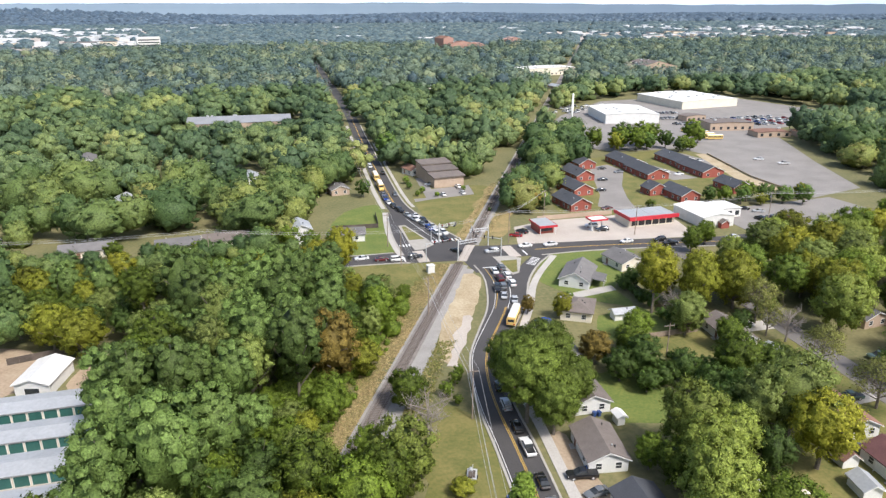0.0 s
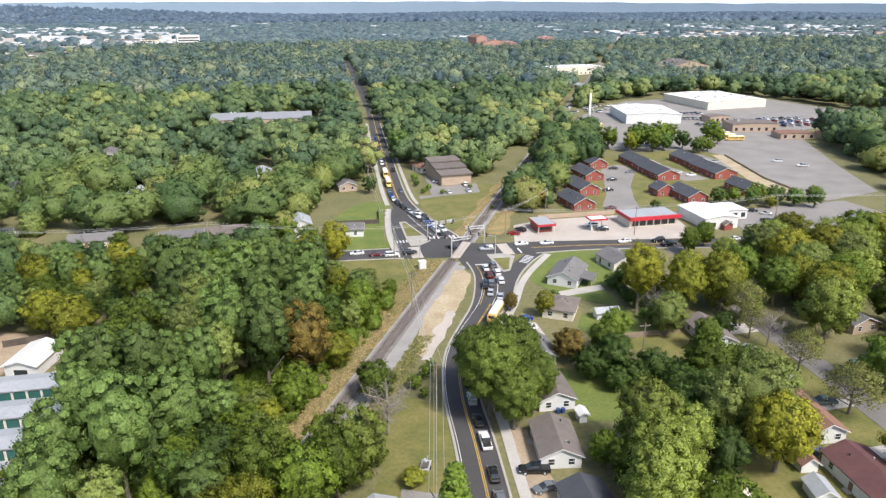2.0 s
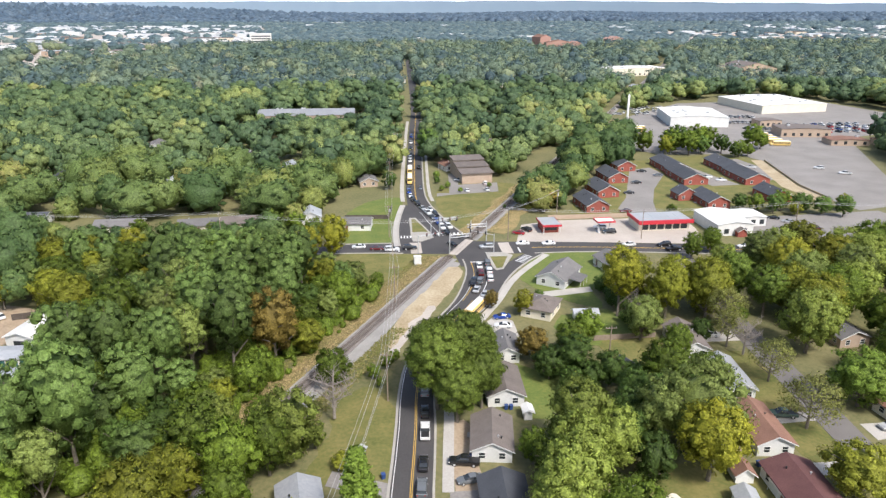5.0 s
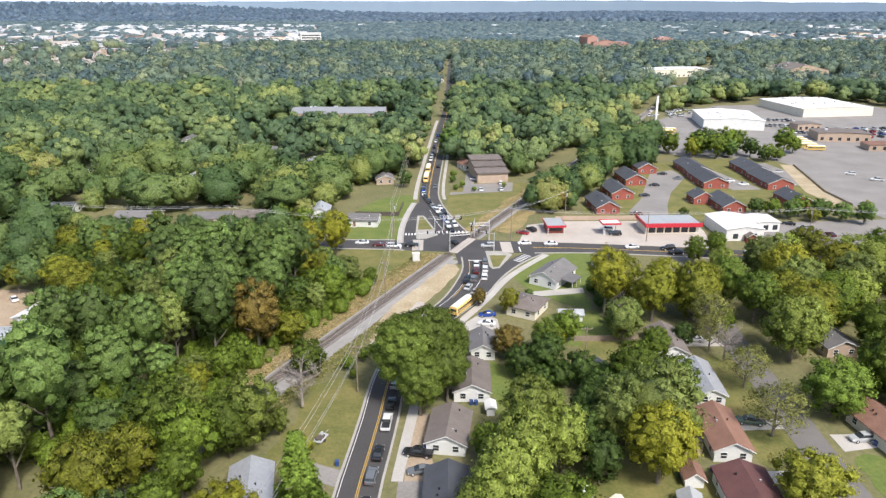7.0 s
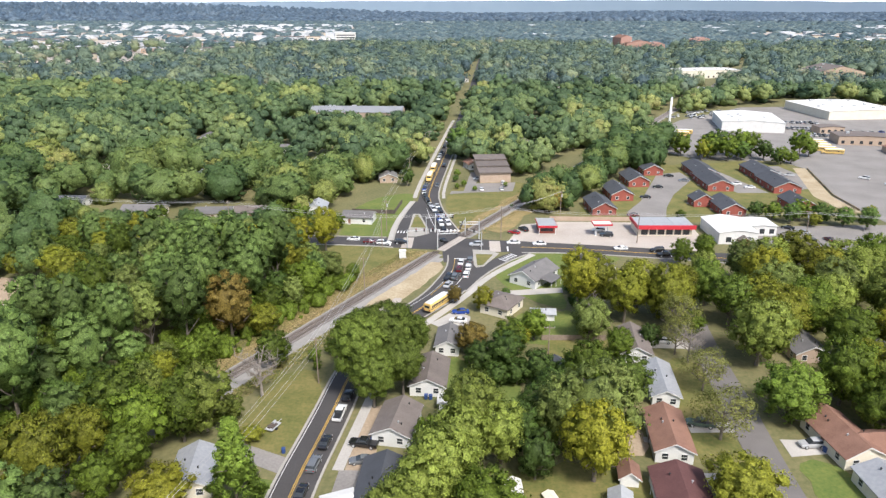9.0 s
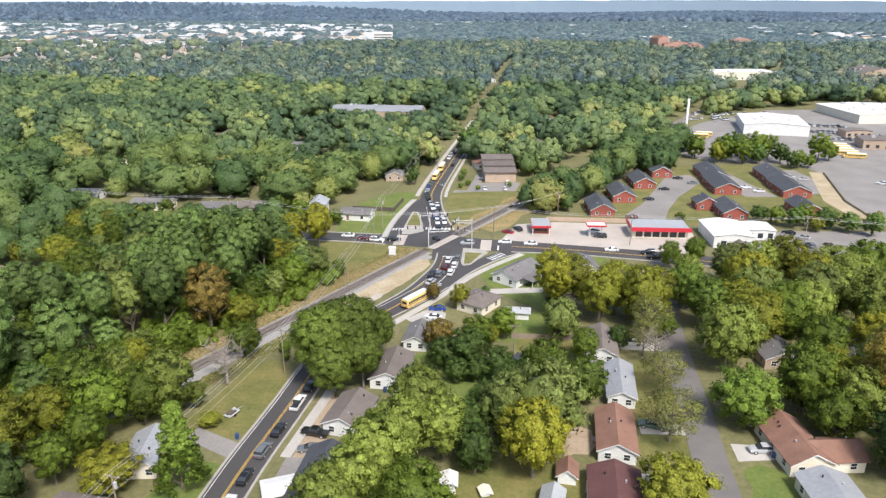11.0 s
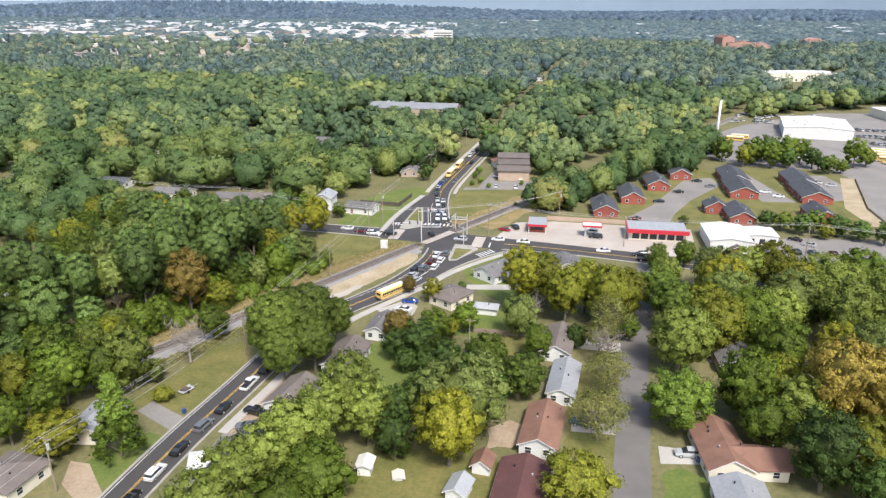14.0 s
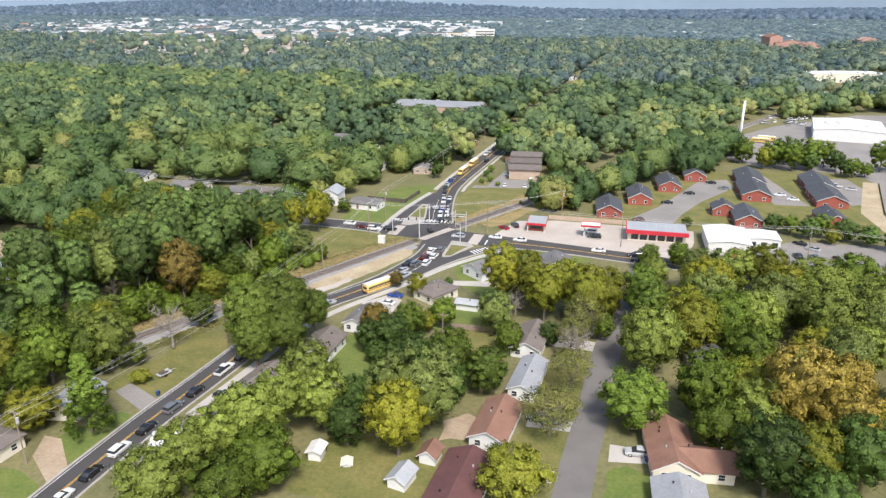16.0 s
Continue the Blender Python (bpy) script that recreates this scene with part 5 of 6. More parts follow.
# ---- woods: many trees too far to tell apart one by one ----
CLEAR = [(60, 205, 112, 245), (-40, 222, -4, 247), (6, 226, 46, 246), (60, 222, 98, 297), (60, 282, 92, 326), (108, 205, 272, 345), (272, 290, 300, 345), (330, 250, 352, 300), (-52, 416, 24, 500), (28, 292, 50, 310), (24, 356, 46, 380),
         (280, 705, 362, 800), (415, 690, 490, 790), (290, 1090, 400, 1240), (490, 1230, 550, 1270), (415, 1285, 470, 1320), (118, 600, 185, 655), (-70, 232, -40, 250), (-4, 290, 14, 308), (13, 222, 46, 290),
         (-20, 330, 4, 346), (36, 216, 70, 262), (-225, 1330, -155, 1450), (-70, 420, -46, 440), (150, 700, 180, 716), (-140, 300, -110, 320)]

# houses that show through gaps in the woods
GAPS = [(-8, 300 + 30), (-58, 300), (-112, 318), (-96, 252), (-150, 262), (-40, 362), (-90, 392), (8, 402), (-140, 440), (-190, 360), (20, 560), (-60, 600), (110, 470), (140, 560), (-160, 540), (210, 610), (360, 330), (410, 360), (380, 290), (440, 310), (100, 380), (-230, 470), (280, 640), (500, 520), (470, 600), (-110, 720), (60, 690 + 30), (-30, 800)]
CLEAR += [(-78, 214, -4, 244)]
CLEAR += [(x - 11, y - 30, x + 11, y + 9) for x, y in GAPS]


def woods_ok(x, y):
    if in_rects(x, y, CLEAR) or -10 < x - rail_x(y) < (12 if y < 248 else 10):
        return False
    if 230 < y < 570 and 150 < x < 450 and any(inside(DEPOT_LOT, x + a, y + b) for a in (-8, 8) for b in (-8, 8)):
        return False
    if 215 < y < 1000 and abs(x - north_x(y)) < (10 if y < 400 else 7.5):
        return False
    if -300 < x < 520 and abs(y - (213 if x < 40 else 203)) < (9 if x > 15 else 6):
        return False
    if y < 206 and -62 < x < 216 or x < 0 and y < 166:
        return False
    return True


def woods(name, label, y0, y1, gap, radius, template, mat, density=1.0, seed=5, ok=woods_ok, lift=1.0, cap=9.0, rise=None, pale=0.36):
    rng = np.random.default_rng(seed)
    V, F, T, N, n, y = [], [], [], [], 0, y0
    while y < y1:
        g = gap * (1 + 0.5 * (y - y0) / (y1 - y0))
        xa, xb = min(-40 - 0.98 * (y - 30), 130 - 1.16 * (y + 18)), 175 + 0.98 * (y - 30)
        for x in np.arange(xa, xb, g):
            px, py = x + rng.uniform(-.4, .4) * g, y + rng.uniform(-.4, .4) * g
            patchy = 0.5 + 0.5 * noise.noise((px * 0.006, py * 0.006, 3.1))
            if not ok(px, py) or rng.random() > density * (0.72 + 0.5 * patchy):
                continue
            v, f, m = template[int(rng.integers(len(template)))]
            r = radius * (g / gap) * rng.uniform(0.6, 1.35)
            wide, slim = rng.uniform(0.85, 1.2), rng.uniform(0.85, 1.1)
            a = rng.uniform(0, 6.283)
            c, s = math.cos(a), math.sin(a)
            hgt = min(r * rng.uniform(0.95, 1.25), cap)
            tone = rng.normal() * 0.30
            hgt += rise(px, py) if rise else 0
            up = hgt * lift * rng.uniform(0.55, 1.2)
            w = np.stack([(v[:, 0] * c * wide - v[:, 1] * s * slim) * r + px, (v[:, 0] * s * wide + v[:, 1] * c * slim) * r + py, v[:, 2] * hgt + up], 1)
            V.append(w)
            N.append(np.stack([m[:, 0] * c - m[:, 1] * s, m[:, 0] * s + m[:, 1] * c, m[:, 2]], 1))
            F.append(f + n)
            T.append(np.clip(pale + 0.5 * (patchy - 0.5) + tone + 0.05 * np.repeat(rng.normal(size=len(w) // 3 + 1), 3)[:len(w)], 0, 0.95 if rng.random() > 0.03 else 1))
            n += len(w)
        y += g * 0.9
    me = np_mesh(name, np.concatenate(V), np.concatenate(F), mat, np.concatenate(T), np.concatenate(N))
    return tagged(new(name, me), label, "woods", "", "stuff")


def far_tree(seed, bumps, leaves, leaf, swell=0.30, tall=1.0):
    """A rounded, bumpy crown for woods: a lumpy inside with leaf sprays all over it."""
    rng = np.random.default_rng(seed)
    knob = unit(rng, bumps)
    knob[:, 2] = np.abs(knob[:, 2]) * 1.1 - 0.15
    knob /= np.linalg.norm(knob, axis=1, keepdims=True)
    size = rng.uniform(0.55, 1.0, bumps)

    bough = unit(rng, 5)
    bough[:, 2] = np.abs(bough[:, 2])
    wide = rng.uniform(0.3, 1.0, 5)

    def form(d):
        near = np.clip((d @ knob.T - 0.86) / 0.14, 0, 1) * size
        broad = (np.clip((d @ bough.T - 0.25) / 0.75, 0, 1) * wide).max(1, keepdims=True)
        k = near.argmax(1)
        best = near.max(1, keepdims=True)
        r = 0.58 + 0.28 * np.sqrt(broad) + swell * np.sqrt(best)
        lean = d + 1.5 * (d - knob[k]) * (best > 0)
        return r, lean / np.linalg.norm(lean, axis=1, keepdims=True)

    iv, jf = ICO1
    r, n0 = form(iv)
    core = iv * r * 0.87 * rng.uniform(0.92, 1.06, (len(iv), 1)) * [1, 1, tall]
    d = unit(rng, leaves)
    d[:, 2] = np.where(d[:, 2] < -0.45, -d[:, 2], d[:, 2])
    r, n1 = form(d)
    pos = d * r * rng.uniform(0.86, 1.09, (leaves, 1)) * [1, 1, tall]
    v, f = sprays(rng, pos, n1, leaf, 0.15, 0.30)
    n1 = n1 + 0.34 * unit(rng, leaves)
    n1 /= np.linalg.norm(n1, axis=1, keepdims=True)
    V, F, N = np.concatenate([core, v]), np.concatenate([jf, f + len(core)]), np.concatenate([n0, np.repeat(n1, 3, 0)])
    return V, face_out(V, F, N), N


MID = [crown(40 + i, 11, 22, 1.0 + 0.2 * (i % 3 - 1), 0.15 * (i % 2), 0.42, 0.070, -0.5, True, 0.66, 0.6, 0.72, 0.8) for i in range(9)]
FAR = [crown(60 + i, 12, 6, 0.9 + 0.15 * (i % 3), 0, 0.38, 0.13, -0.3, True, 0.74, 0.6, 0, 1.0) for i in range(7)]
TOWN_W = [(-560, 790), (-330, 800), (-262, 1060), (-195, 1480), (-300, 2250), (-1900, 2350), (-1600, 1500), (-900, 1060)]
TOWN_E = [(640, 1390), (1250, 1330), (2000, 1700), (2100, 2250), (1200, 2200), (700, 1800)]


def town(x, y):
    """The far shopping districts, where woods thin out."""
    return inside(TOWN_W, x, y) or inside(TOWN_E, x, y) and noise.noise((x * 0.003, y * 0.003, 5.2)) > -0.15


FRONT = [crown(90 + i, 30, 22, 1.0 + 0.15 * (i % 3 - 1), 0, 0.29, 0.056, -0.7, True, 0.72, 0.6, 0.5, 0.9) for i in range(8)]
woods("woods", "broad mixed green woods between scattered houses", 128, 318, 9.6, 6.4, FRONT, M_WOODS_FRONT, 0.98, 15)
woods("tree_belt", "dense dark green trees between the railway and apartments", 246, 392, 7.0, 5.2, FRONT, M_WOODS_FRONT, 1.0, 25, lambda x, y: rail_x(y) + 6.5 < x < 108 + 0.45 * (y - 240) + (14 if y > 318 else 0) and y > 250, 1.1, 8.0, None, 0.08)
woods("tree_belt", "low green trees before a long grey-roofed building", 420, 474, 7.0, 4.0, FRONT, M_WOODS_NEAR_HAZED, 1.0, 26, lambda x, y: -52 < x < 24, 0.8, 4.2)
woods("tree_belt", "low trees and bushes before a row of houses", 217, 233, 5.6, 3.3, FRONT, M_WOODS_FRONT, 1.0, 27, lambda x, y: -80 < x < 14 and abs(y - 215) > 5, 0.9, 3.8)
woods("woods", "broad mixed green woods between scattered houses", 318, 600, 10.2, 6.6, MID, M_WOODS_NEAR_HAZED, 0.98, 5, pale=0.30)
# from here the leaf colours carry painted haze, bluer with each band
woods("woods", "mixed green woods reaching into painted blue haze", 600, 1250, 12.6, 7.6, FAR, M_WOODS_HAZED, 0.98, 6, lambda x, y: woods_ok(x, y) and not (town(x, y) and (x * 7 + y * 3) % 1 > 0.26))
woods("woods", "mixed green woods reaching into painted blue haze", 1250, 2600, 20, 12, [LUMP], M_FARWOODS_HAZED, 0.92, 7, lambda x, y: woods_ok(x, y) and not (town(x, y) and (x * 7 + y * 3) % 1 > 0.26), 0.15, 8.0)
woods("woods", "woods on the far plain tinted with blue haze", 2600, 4000, 38, 24, [LUMP], M_DISTANT_HAZED, 0.8, 9, woods_ok, 0.1, 10.0, lambda x, y: 9 + 12 * noise.noise((x * 0.001, y * 0.0016, 4.4)) + 52 * math.exp(-((x + 2000) / 1100) ** 2) * min(1, (y - 2600) / 800))
rb, BLOCKS = random.Random(21), []
for i in range(760):
    if i < 430:
        x, y = rb.uniform(-1800, -200), rb.uniform(890, 2340)
    elif i < 660:
        x, y = rb.uniform(650, 2050), rb.uniform(1340, 2240)
    else:
        y = rb.uniform(1500, 3600)
        x = rb.uniform(-0.5, 0.9) * y
    if i < 660 and not town(x, y):
        continue
    k = rb.choice((0.5, 0.6, 0.8, 1.3))
    w, d, h = k * rb.uniform(14, 50), k * rb.uniform(14, 32), rb.uniform(4, 8)
    BLOCKS.append((y, x, w, d, h, rb.uniform(-12, 12)))
BLOCKS.sort()
rest = Shape()
for i, (y, x, w, d, h, turn) in enumerate(BLOCKS):
    if i >= 260:
        rest.box(-w / 2, -d / 2, -0.1, w / 2, d / 2, h + 0.6, pose(x, y, 0, 0, 0, turn))
        continue
    b = part("distant_building", Shape().box(-w / 2, -d / 2, -0.1, w / 2, d / 2, h), rb.choice((M_FARROOF_HAZED, M_FARROOF_HAZED, M_WHITE, M_BEIGE, M_TAN)))
    b.matrix_world = pose(x, y, 0, 0, 0, turn)
    tagged(b, "pale flat-roofed commercial building far off", "building", "distant commercial buildings")
    part("roof", Shape().box(-w / 2 - 0.3, -d / 2 - 0.3, h, w / 2 + 0.3, d / 2 + 0.3, h + 0.6), rb.choice((M_WHITEROOF, M_WHITEROOF, M_FARROOF_HAZED, M_FARROOF_HAZED, M_GREYROOF, M_TAUPE)), b)
tagged(part("distant_town", rest, M_FARROOF_HAZED), "countless pale buildings of the far town", "buildings", "", "stuff")
b = part("distant_building", Shape().box(-20, -14, -0.1, 20, 14, 17), M_WHITE)
b.matrix_world = pose(-190, 1425, 0, 0, 0, 12)
tagged(b, "white multi-storey office block above the far trees", "building", "distant commercial buildings")
part("roof", Shape().box(-20.4, -14.4, 17, 20.4, 14.4, 17.8), M_WHITEROOF, b)
for k in range(3):
    part("window", Shape().box(-18, -14.06, 3.0 + 4.6 * k, 18, -13.9, 5.2 + 4.6 * k), M_SLATE, b)
for plot in (TOWN_W, TOWN_E):
    structure("far_car_park", Shape().prism(plot, -0.05, 0.05), M_LOT, "pale paved ground of far shopping streets", "car park")

# distance: wooded plain and low hills, their blue being haze put in as colour
ARC = [radians(-66 + 132 * i / 119) for i in range(120)]


def ridge(radius, depth, heights, material, label):
    """A low wooded rise round the far side of the plain."""
    s = Shape()
    for i, (a, z) in enumerate(zip(ARC, heights)):
        for d, h in ((0, -1), (depth * 0.15, z), (depth * 0.8, z * 0.95), (depth, -1)):
            s.v.append((60 + (radius + d) * math.sin(a), (radius + d) * math.cos(a), h))
        if i:
            o = 4 * (i - 1)
            s.f += [(o + k, o + 4 + k, o + 5 + k, o + 1 + k) for k in range(3)]
    tagged(part("backdrop", s, material), label, "backdrop", "", "structure")


ridge(4550, 150, [58 + 26 * (0.5 + 0.5 * noise.noise((i * 0.06, 1.7, 0))) + 5 * noise.noise((i * 0.5, 2, 0)) for i in range(120)], M_HILL_HAZED, "low wooded hills in painted blue haze on the horizon")
# glowing band added behind the hills, where the sky would show dark
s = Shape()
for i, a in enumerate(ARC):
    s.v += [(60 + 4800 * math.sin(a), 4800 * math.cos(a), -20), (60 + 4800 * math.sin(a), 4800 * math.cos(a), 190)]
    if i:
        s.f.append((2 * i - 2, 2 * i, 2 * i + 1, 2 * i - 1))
tagged(part("backdrop", s, M_HAZE), "glowing backdrop band of pale hazy sky along the horizon", "backdrop", "", "structure")
# houses and small lawns in gaps of the woods
rh = random.Random(77)
for i, (x, y) in enumerate(GAPS):
    house(x, y, rh.uniform(7, 9), rh.uniform(11, 16), rh.choice((4, 94)) + rh.uniform(-8, 8), "single-storey house half hidden in the woods", rh.choice((M_WHITE, M_CREAM, M_BRICK, M_TAN)), rh.choice((M_GREYROOF, M_TAUPE, M_METALROOF, M_BROWNROOF, M_SLATE)), group=G_H, vents=1)
    if i % 3 == 0:
        patch("lawn", [(x - 12, y - 14), (x + 13, y - 15), (x + 12, y - 3), (x - 11, y - 2)], 0.02, M_GREENLAWN, "green lawn in a gap of the woods", "grass")


# ---- vehicles ----
def hull(sections):
    """A body from cross sections (y, bottom, shoulder z, top z, half width at the sill, at the top)."""
    s = Shape()
    for i, (y, b, m, t, hw, tw) in enumerate(sections):
        s.v += [(-hw * 0.92, y, b), (hw * 0.92, y, b), (hw, y, m), (tw, y, t), (-tw, y, t), (-hw, y, m)]
        if i:
            o = 6 * (i - 1)
            s.f += [(o + k, o + (k + 1) % 6, o + 6 + (k + 1) % 6, o + 6 + k) for k in range(6)]
    k = 6 * (len(sections) - 1)
    s.f += [tuple(range(6))[::-1], tuple(range(k, k + 6))]
    return s


def wheels(t, track, front, rear, r=0.34):
    for x in (-track, track):
        for y in (front, rear):
            w = part("wheel", Shape().tube((x - 0.11, y, r), (x + 0.11, y, r), r, r, 14), M_TYRE, t)
            part("rim", Shape().tube((x - 0.125, y, r), (x + 0.125, y, r), r * 0.58, r * 0.58, 10), M_GALV, w)


def lamps(t, hw, nose, tail, z):
    for s in (-1, 1):
        part("headlight", Shape().box(s * hw - 0.2, nose - 0.12, z - 0.09, s * hw + 0.2, nose + 0.02, z + 0.08), M_LIGHT_CLEAR, t)
        part("tail_light", Shape().box(s * hw - 0.16, tail - 0.02, z - 0.05, s * hw + 0.16, tail + 0.1, z + 0.18), M_LIGHT_RED, t)


VEHICLES = {}


def vehicle(kind, colour, x, y, yaw, what="waiting in the queue", z=0.0):
    m = pose(x, y, z, 0, 0, yaw)
    label = "%s %s %s" % (colour, dict(sedan="saloon car", suv="sport utility car", pickup="pickup truck")[kind], what)
    if (kind, colour) in VEHICLES:
        return tagged(copy_thing(VEHICLES[kind, colour], m), label)
    t = thing("car" if kind != "pickup" else "pickup_truck", m, label, "car" if kind != "pickup" else "truck", "vehicles")
    p = PAINT[colour]
    if kind == "sedan":
        part("body", hull([(-2.38, .42, .62, .80, .78, .70), (-2.1, .24, .66, .98, .90, .80), (-1.2, .22, .68, 1.0, .92, .82), (.7, .22, .66, .98, .92, .82), (1.8, .24, .62, .88, .90, .78), (2.35, .36, .52, .70, .76, .66)]), p, t)
        part("glasshouse", hull([(-1.75, .94, .97, .99, .80, .74), (-1.0, .94, 1.2, 1.38, .78, .62), (.15, .94, 1.2, 1.40, .78, .62), (1.05, .92, .95, .97, .80, .74)]), M_GLASS, t)
        part("roof", hull([(-1.05, 1.34, 1.38, 1.42, .64, .56), (-.4, 1.37, 1.43, 1.47, .66, .56), (.2, 1.36, 1.41, 1.44, .64, .56)]), p, t)
        wheels(t, .80, 1.42, -1.38)
        lamps(t, .58, 2.28, -2.34, .62)
    elif kind == "suv":
        part("body", hull([(-2.4, .45, .8, 1.02, .86, .80), (-2.2, .3, .8, 1.10, .95, .86), (.9, .28, .8, 1.10, .96, .86), (2.0, .3, .75, 1.02, .94, .82), (2.42, .42, .6, .84, .82, .74)]), p, t)
        part("glasshouse", hull([(-2.2, 1.06, 1.1, 1.12, .86, .80), (-1.95, 1.06, 1.45, 1.64, .84, .70), (.2, 1.06, 1.45, 1.66, .84, .70), (1.15, 1.04, 1.08, 1.1, .84, .78)]), M_GLASS, t)
        part("roof", hull([(-2.05, 1.60, 1.66, 1.70, .74, .66), (-.8, 1.63, 1.70, 1.75, .76, .66), (.3, 1.62, 1.67, 1.71, .72, .64)]), p, t)
        wheels(t, .84, 1.45, -1.45, .38)
        lamps(t, .66, 2.34, -2.38, .78)
    else:
        part("body", hull([(-2.85, .5, .8, 1.06, .92, .90), (-2.8, .42, .8, 1.10, .97, .93), (1.2, .40, .8, 1.10, .98, .90), (2.5, .42, .8, 1.06, .95, .86), (2.85, .5, .7, .92, .88, .80)]), p, t)
        part("load_bed", Shape().box(-.80, -2.72, 1.095, .80, -.85, 1.108), M_BLACK, t, "dark load bed")
        part("glasshouse", hull([(-.85, 1.08, 1.1, 1.12, .88, .84), (-.65, 1.08, 1.5, 1.76, .84, .72), (.55, 1.08, 1.5, 1.78, .84, .72), (1.45, 1.08, 1.1, 1.12, .86, .82)]), M_GLASS, t)
        part("roof", hull([(-.7, 1.72, 1.78, 1.82, .76, .68), (0, 1.74, 1.82, 1.87, .78, .68), (.6, 1.72, 1.79, 1.83, .74, .66)]), p, t)
        wheels(t, .86, 1.75, -1.75, .40)
        lamps(t, .74, 2.76, -2.82, .86)
    VEHICLES[kind, colour] = t
    return t


BUS = []


def bus(x, y, yaw, label):
    if BUS:
        return tagged(copy_thing(BUS[0], pose(x, y, 0, 0, 0, yaw)), label)
    t = thing("school_bus", pose(x, y, 0, 0, 0, yaw), label, "bus", "school buses")
    part("body", hull([(-5.6, .5, 2.2, 2.72, 1.2, .95), (-5.5, .45, 2.3, 2.85, 1.24, 1.0), (4.0, .45, 2.3, 2.85, 1.24, 1.0), (4.3, .45, 2.1, 2.7, 1.2, .95)]), M_BUS, t)
    part("hood", hull([(4.3, .5, 1.3, 1.62, 1.12, .95), (5.4, .5, 1.2, 1.45, 1.05, .88), (5.7, .6, 1.0, 1.2, .98, .84)]), M_BUS, t)
    part("roof", hull([(-5.35, 2.74, 2.86, 2.98, 1.0, .7), (0, 2.76, 2.90, 3.05, 1.02, .72), (3.9, 2.74, 2.86, 2.98, 1.0, .7)]), M_WHITEROOF, t, "white roof panel")
    part("windscreen", Shape().box(-1.0, 4.24, 1.65, 1.0, 4.33, 2.5), M_GLASS, t)
    part("rear_window", Shape().box(-.8, -5.63, 1.6, .8, -5.5, 2.3), M_GLASS, t)
    for s in (-1.245, 1.195):
        for i in range(11):
            part("window_pane", Shape().box(s, -5.1 + .84 * i, 1.65, s + 0.05, -4.42 + .84 * i, 2.3), M_GLASS, t)
        part("rub_rail", Shape().box(s, -5.4, 1.25, s + 0.05, 4.0, 1.38), M_BLACK, t)
    part("bumper", Shape().box(-1.15, -5.75, .45, 1.15, -5.55, .75), M_BLACK, t)
    wheels(t, 1.02, 4.6, -3.2, .5)
    lamps(t, .85, 5.66, -5.62, 1.0)
    BUS.append(t)
    return t


def lane(line, off, y):
    """Place and heading on a lane at that y."""
    o = offset(line, off)
    i = min(range(len(o) - 1), key=lambda k: abs(o[k][1] - y))
    d = o[i + 1] - o[i]
    q = o[i] + d * ((y - o[i][1]) / d[1] if abs(d[1]) > 0.1 else 0)
    return q[0], q[1], math.degrees(math.atan2(-d[0], d[1]))


for kind, colour, y in (("pickup", "white", 103.5), ("sedan", "black", 110.4), ("sedan", "black", 93.6), ("suv", "grey", 86.8), ("sedan", "black", 79.0), ("suv", "white", 71.6), ("sedan", "black", 64.4), ("sedan", "white", 57.6), ("suv", "silver", 118.5), ("sedan", "black", 126), ("sedan", "silver", 144), ("suv", "black", 137)):
    vehicle(kind, colour, *lane(SOUTH, 1.85, y))
for kind, colour, y in (("sedan", "white", 192), ("suv", "maroon", 185.6), ("suv", "grey", 179.4), ("sedan", "silver", 173)):
    vehicle(kind, colour, *lane(glide([(59.6, 164), (63.2, 173), (65.8, 182), (66.8, 194)]), 0, y))
for kind, colour, y in (("suv", "grey", 194), ("suv", "white", 187.4), ("suv", "white", 181), ("sedan", "silver", 169.6)):
    vehicle(kind, colour, *lane(glide([(63.0, 164), (66.4, 173), (68.6, 182), (69.7, 196)]), 0, y))
x, y, a = lane(SOUTH, -2.6, 178)
vehicle("suv", "black", x, y, a + 180, "leaving the junction")
bus(61.0, 158.4, -30, "yellow school bus with a white roof in the queue")
QN1 = glide([(60.4, 222), (58.0, 234), (55.6, 246), (52.6, 258), (49.6, 271), (48.4, 284), (49.4, 300), (51.6, 345), (57, 440)])
QN2 = glide([(63.4, 222), (60.6, 234), (58.2, 244), (55.6, 256), (53.6, 268)])
for i, y in enumerate((226, 232.4, 239, 245.2, 251.6, 257.8, 264.4, 270.8, 277.4, 284, 290.4, 346, 353, 362, 378, 396, 415)):
    x, yy, a = lane(QN1, 0, y)
    vehicle(("sedan", "suv", "suv", "sedan", "pickup")[i % 5], ("black", "white", "blue", "grey", "white", "silver", "black")[i % 7], x, yy, a + 180)
for i, y in enumerate((233, 241.6, 248.6, 256)):
    x, yy, a = lane(QN2, 0, y)
    vehicle(("suv", "sedan")[i % 2], ("white", "silver", "black", "white")[i], x, yy, a + 180)
for y in (303, 321):
    x, yy, a = lane(QN1, 0, y)
    bus(x, yy, a + 180, "yellow school bus queuing on the straight road")
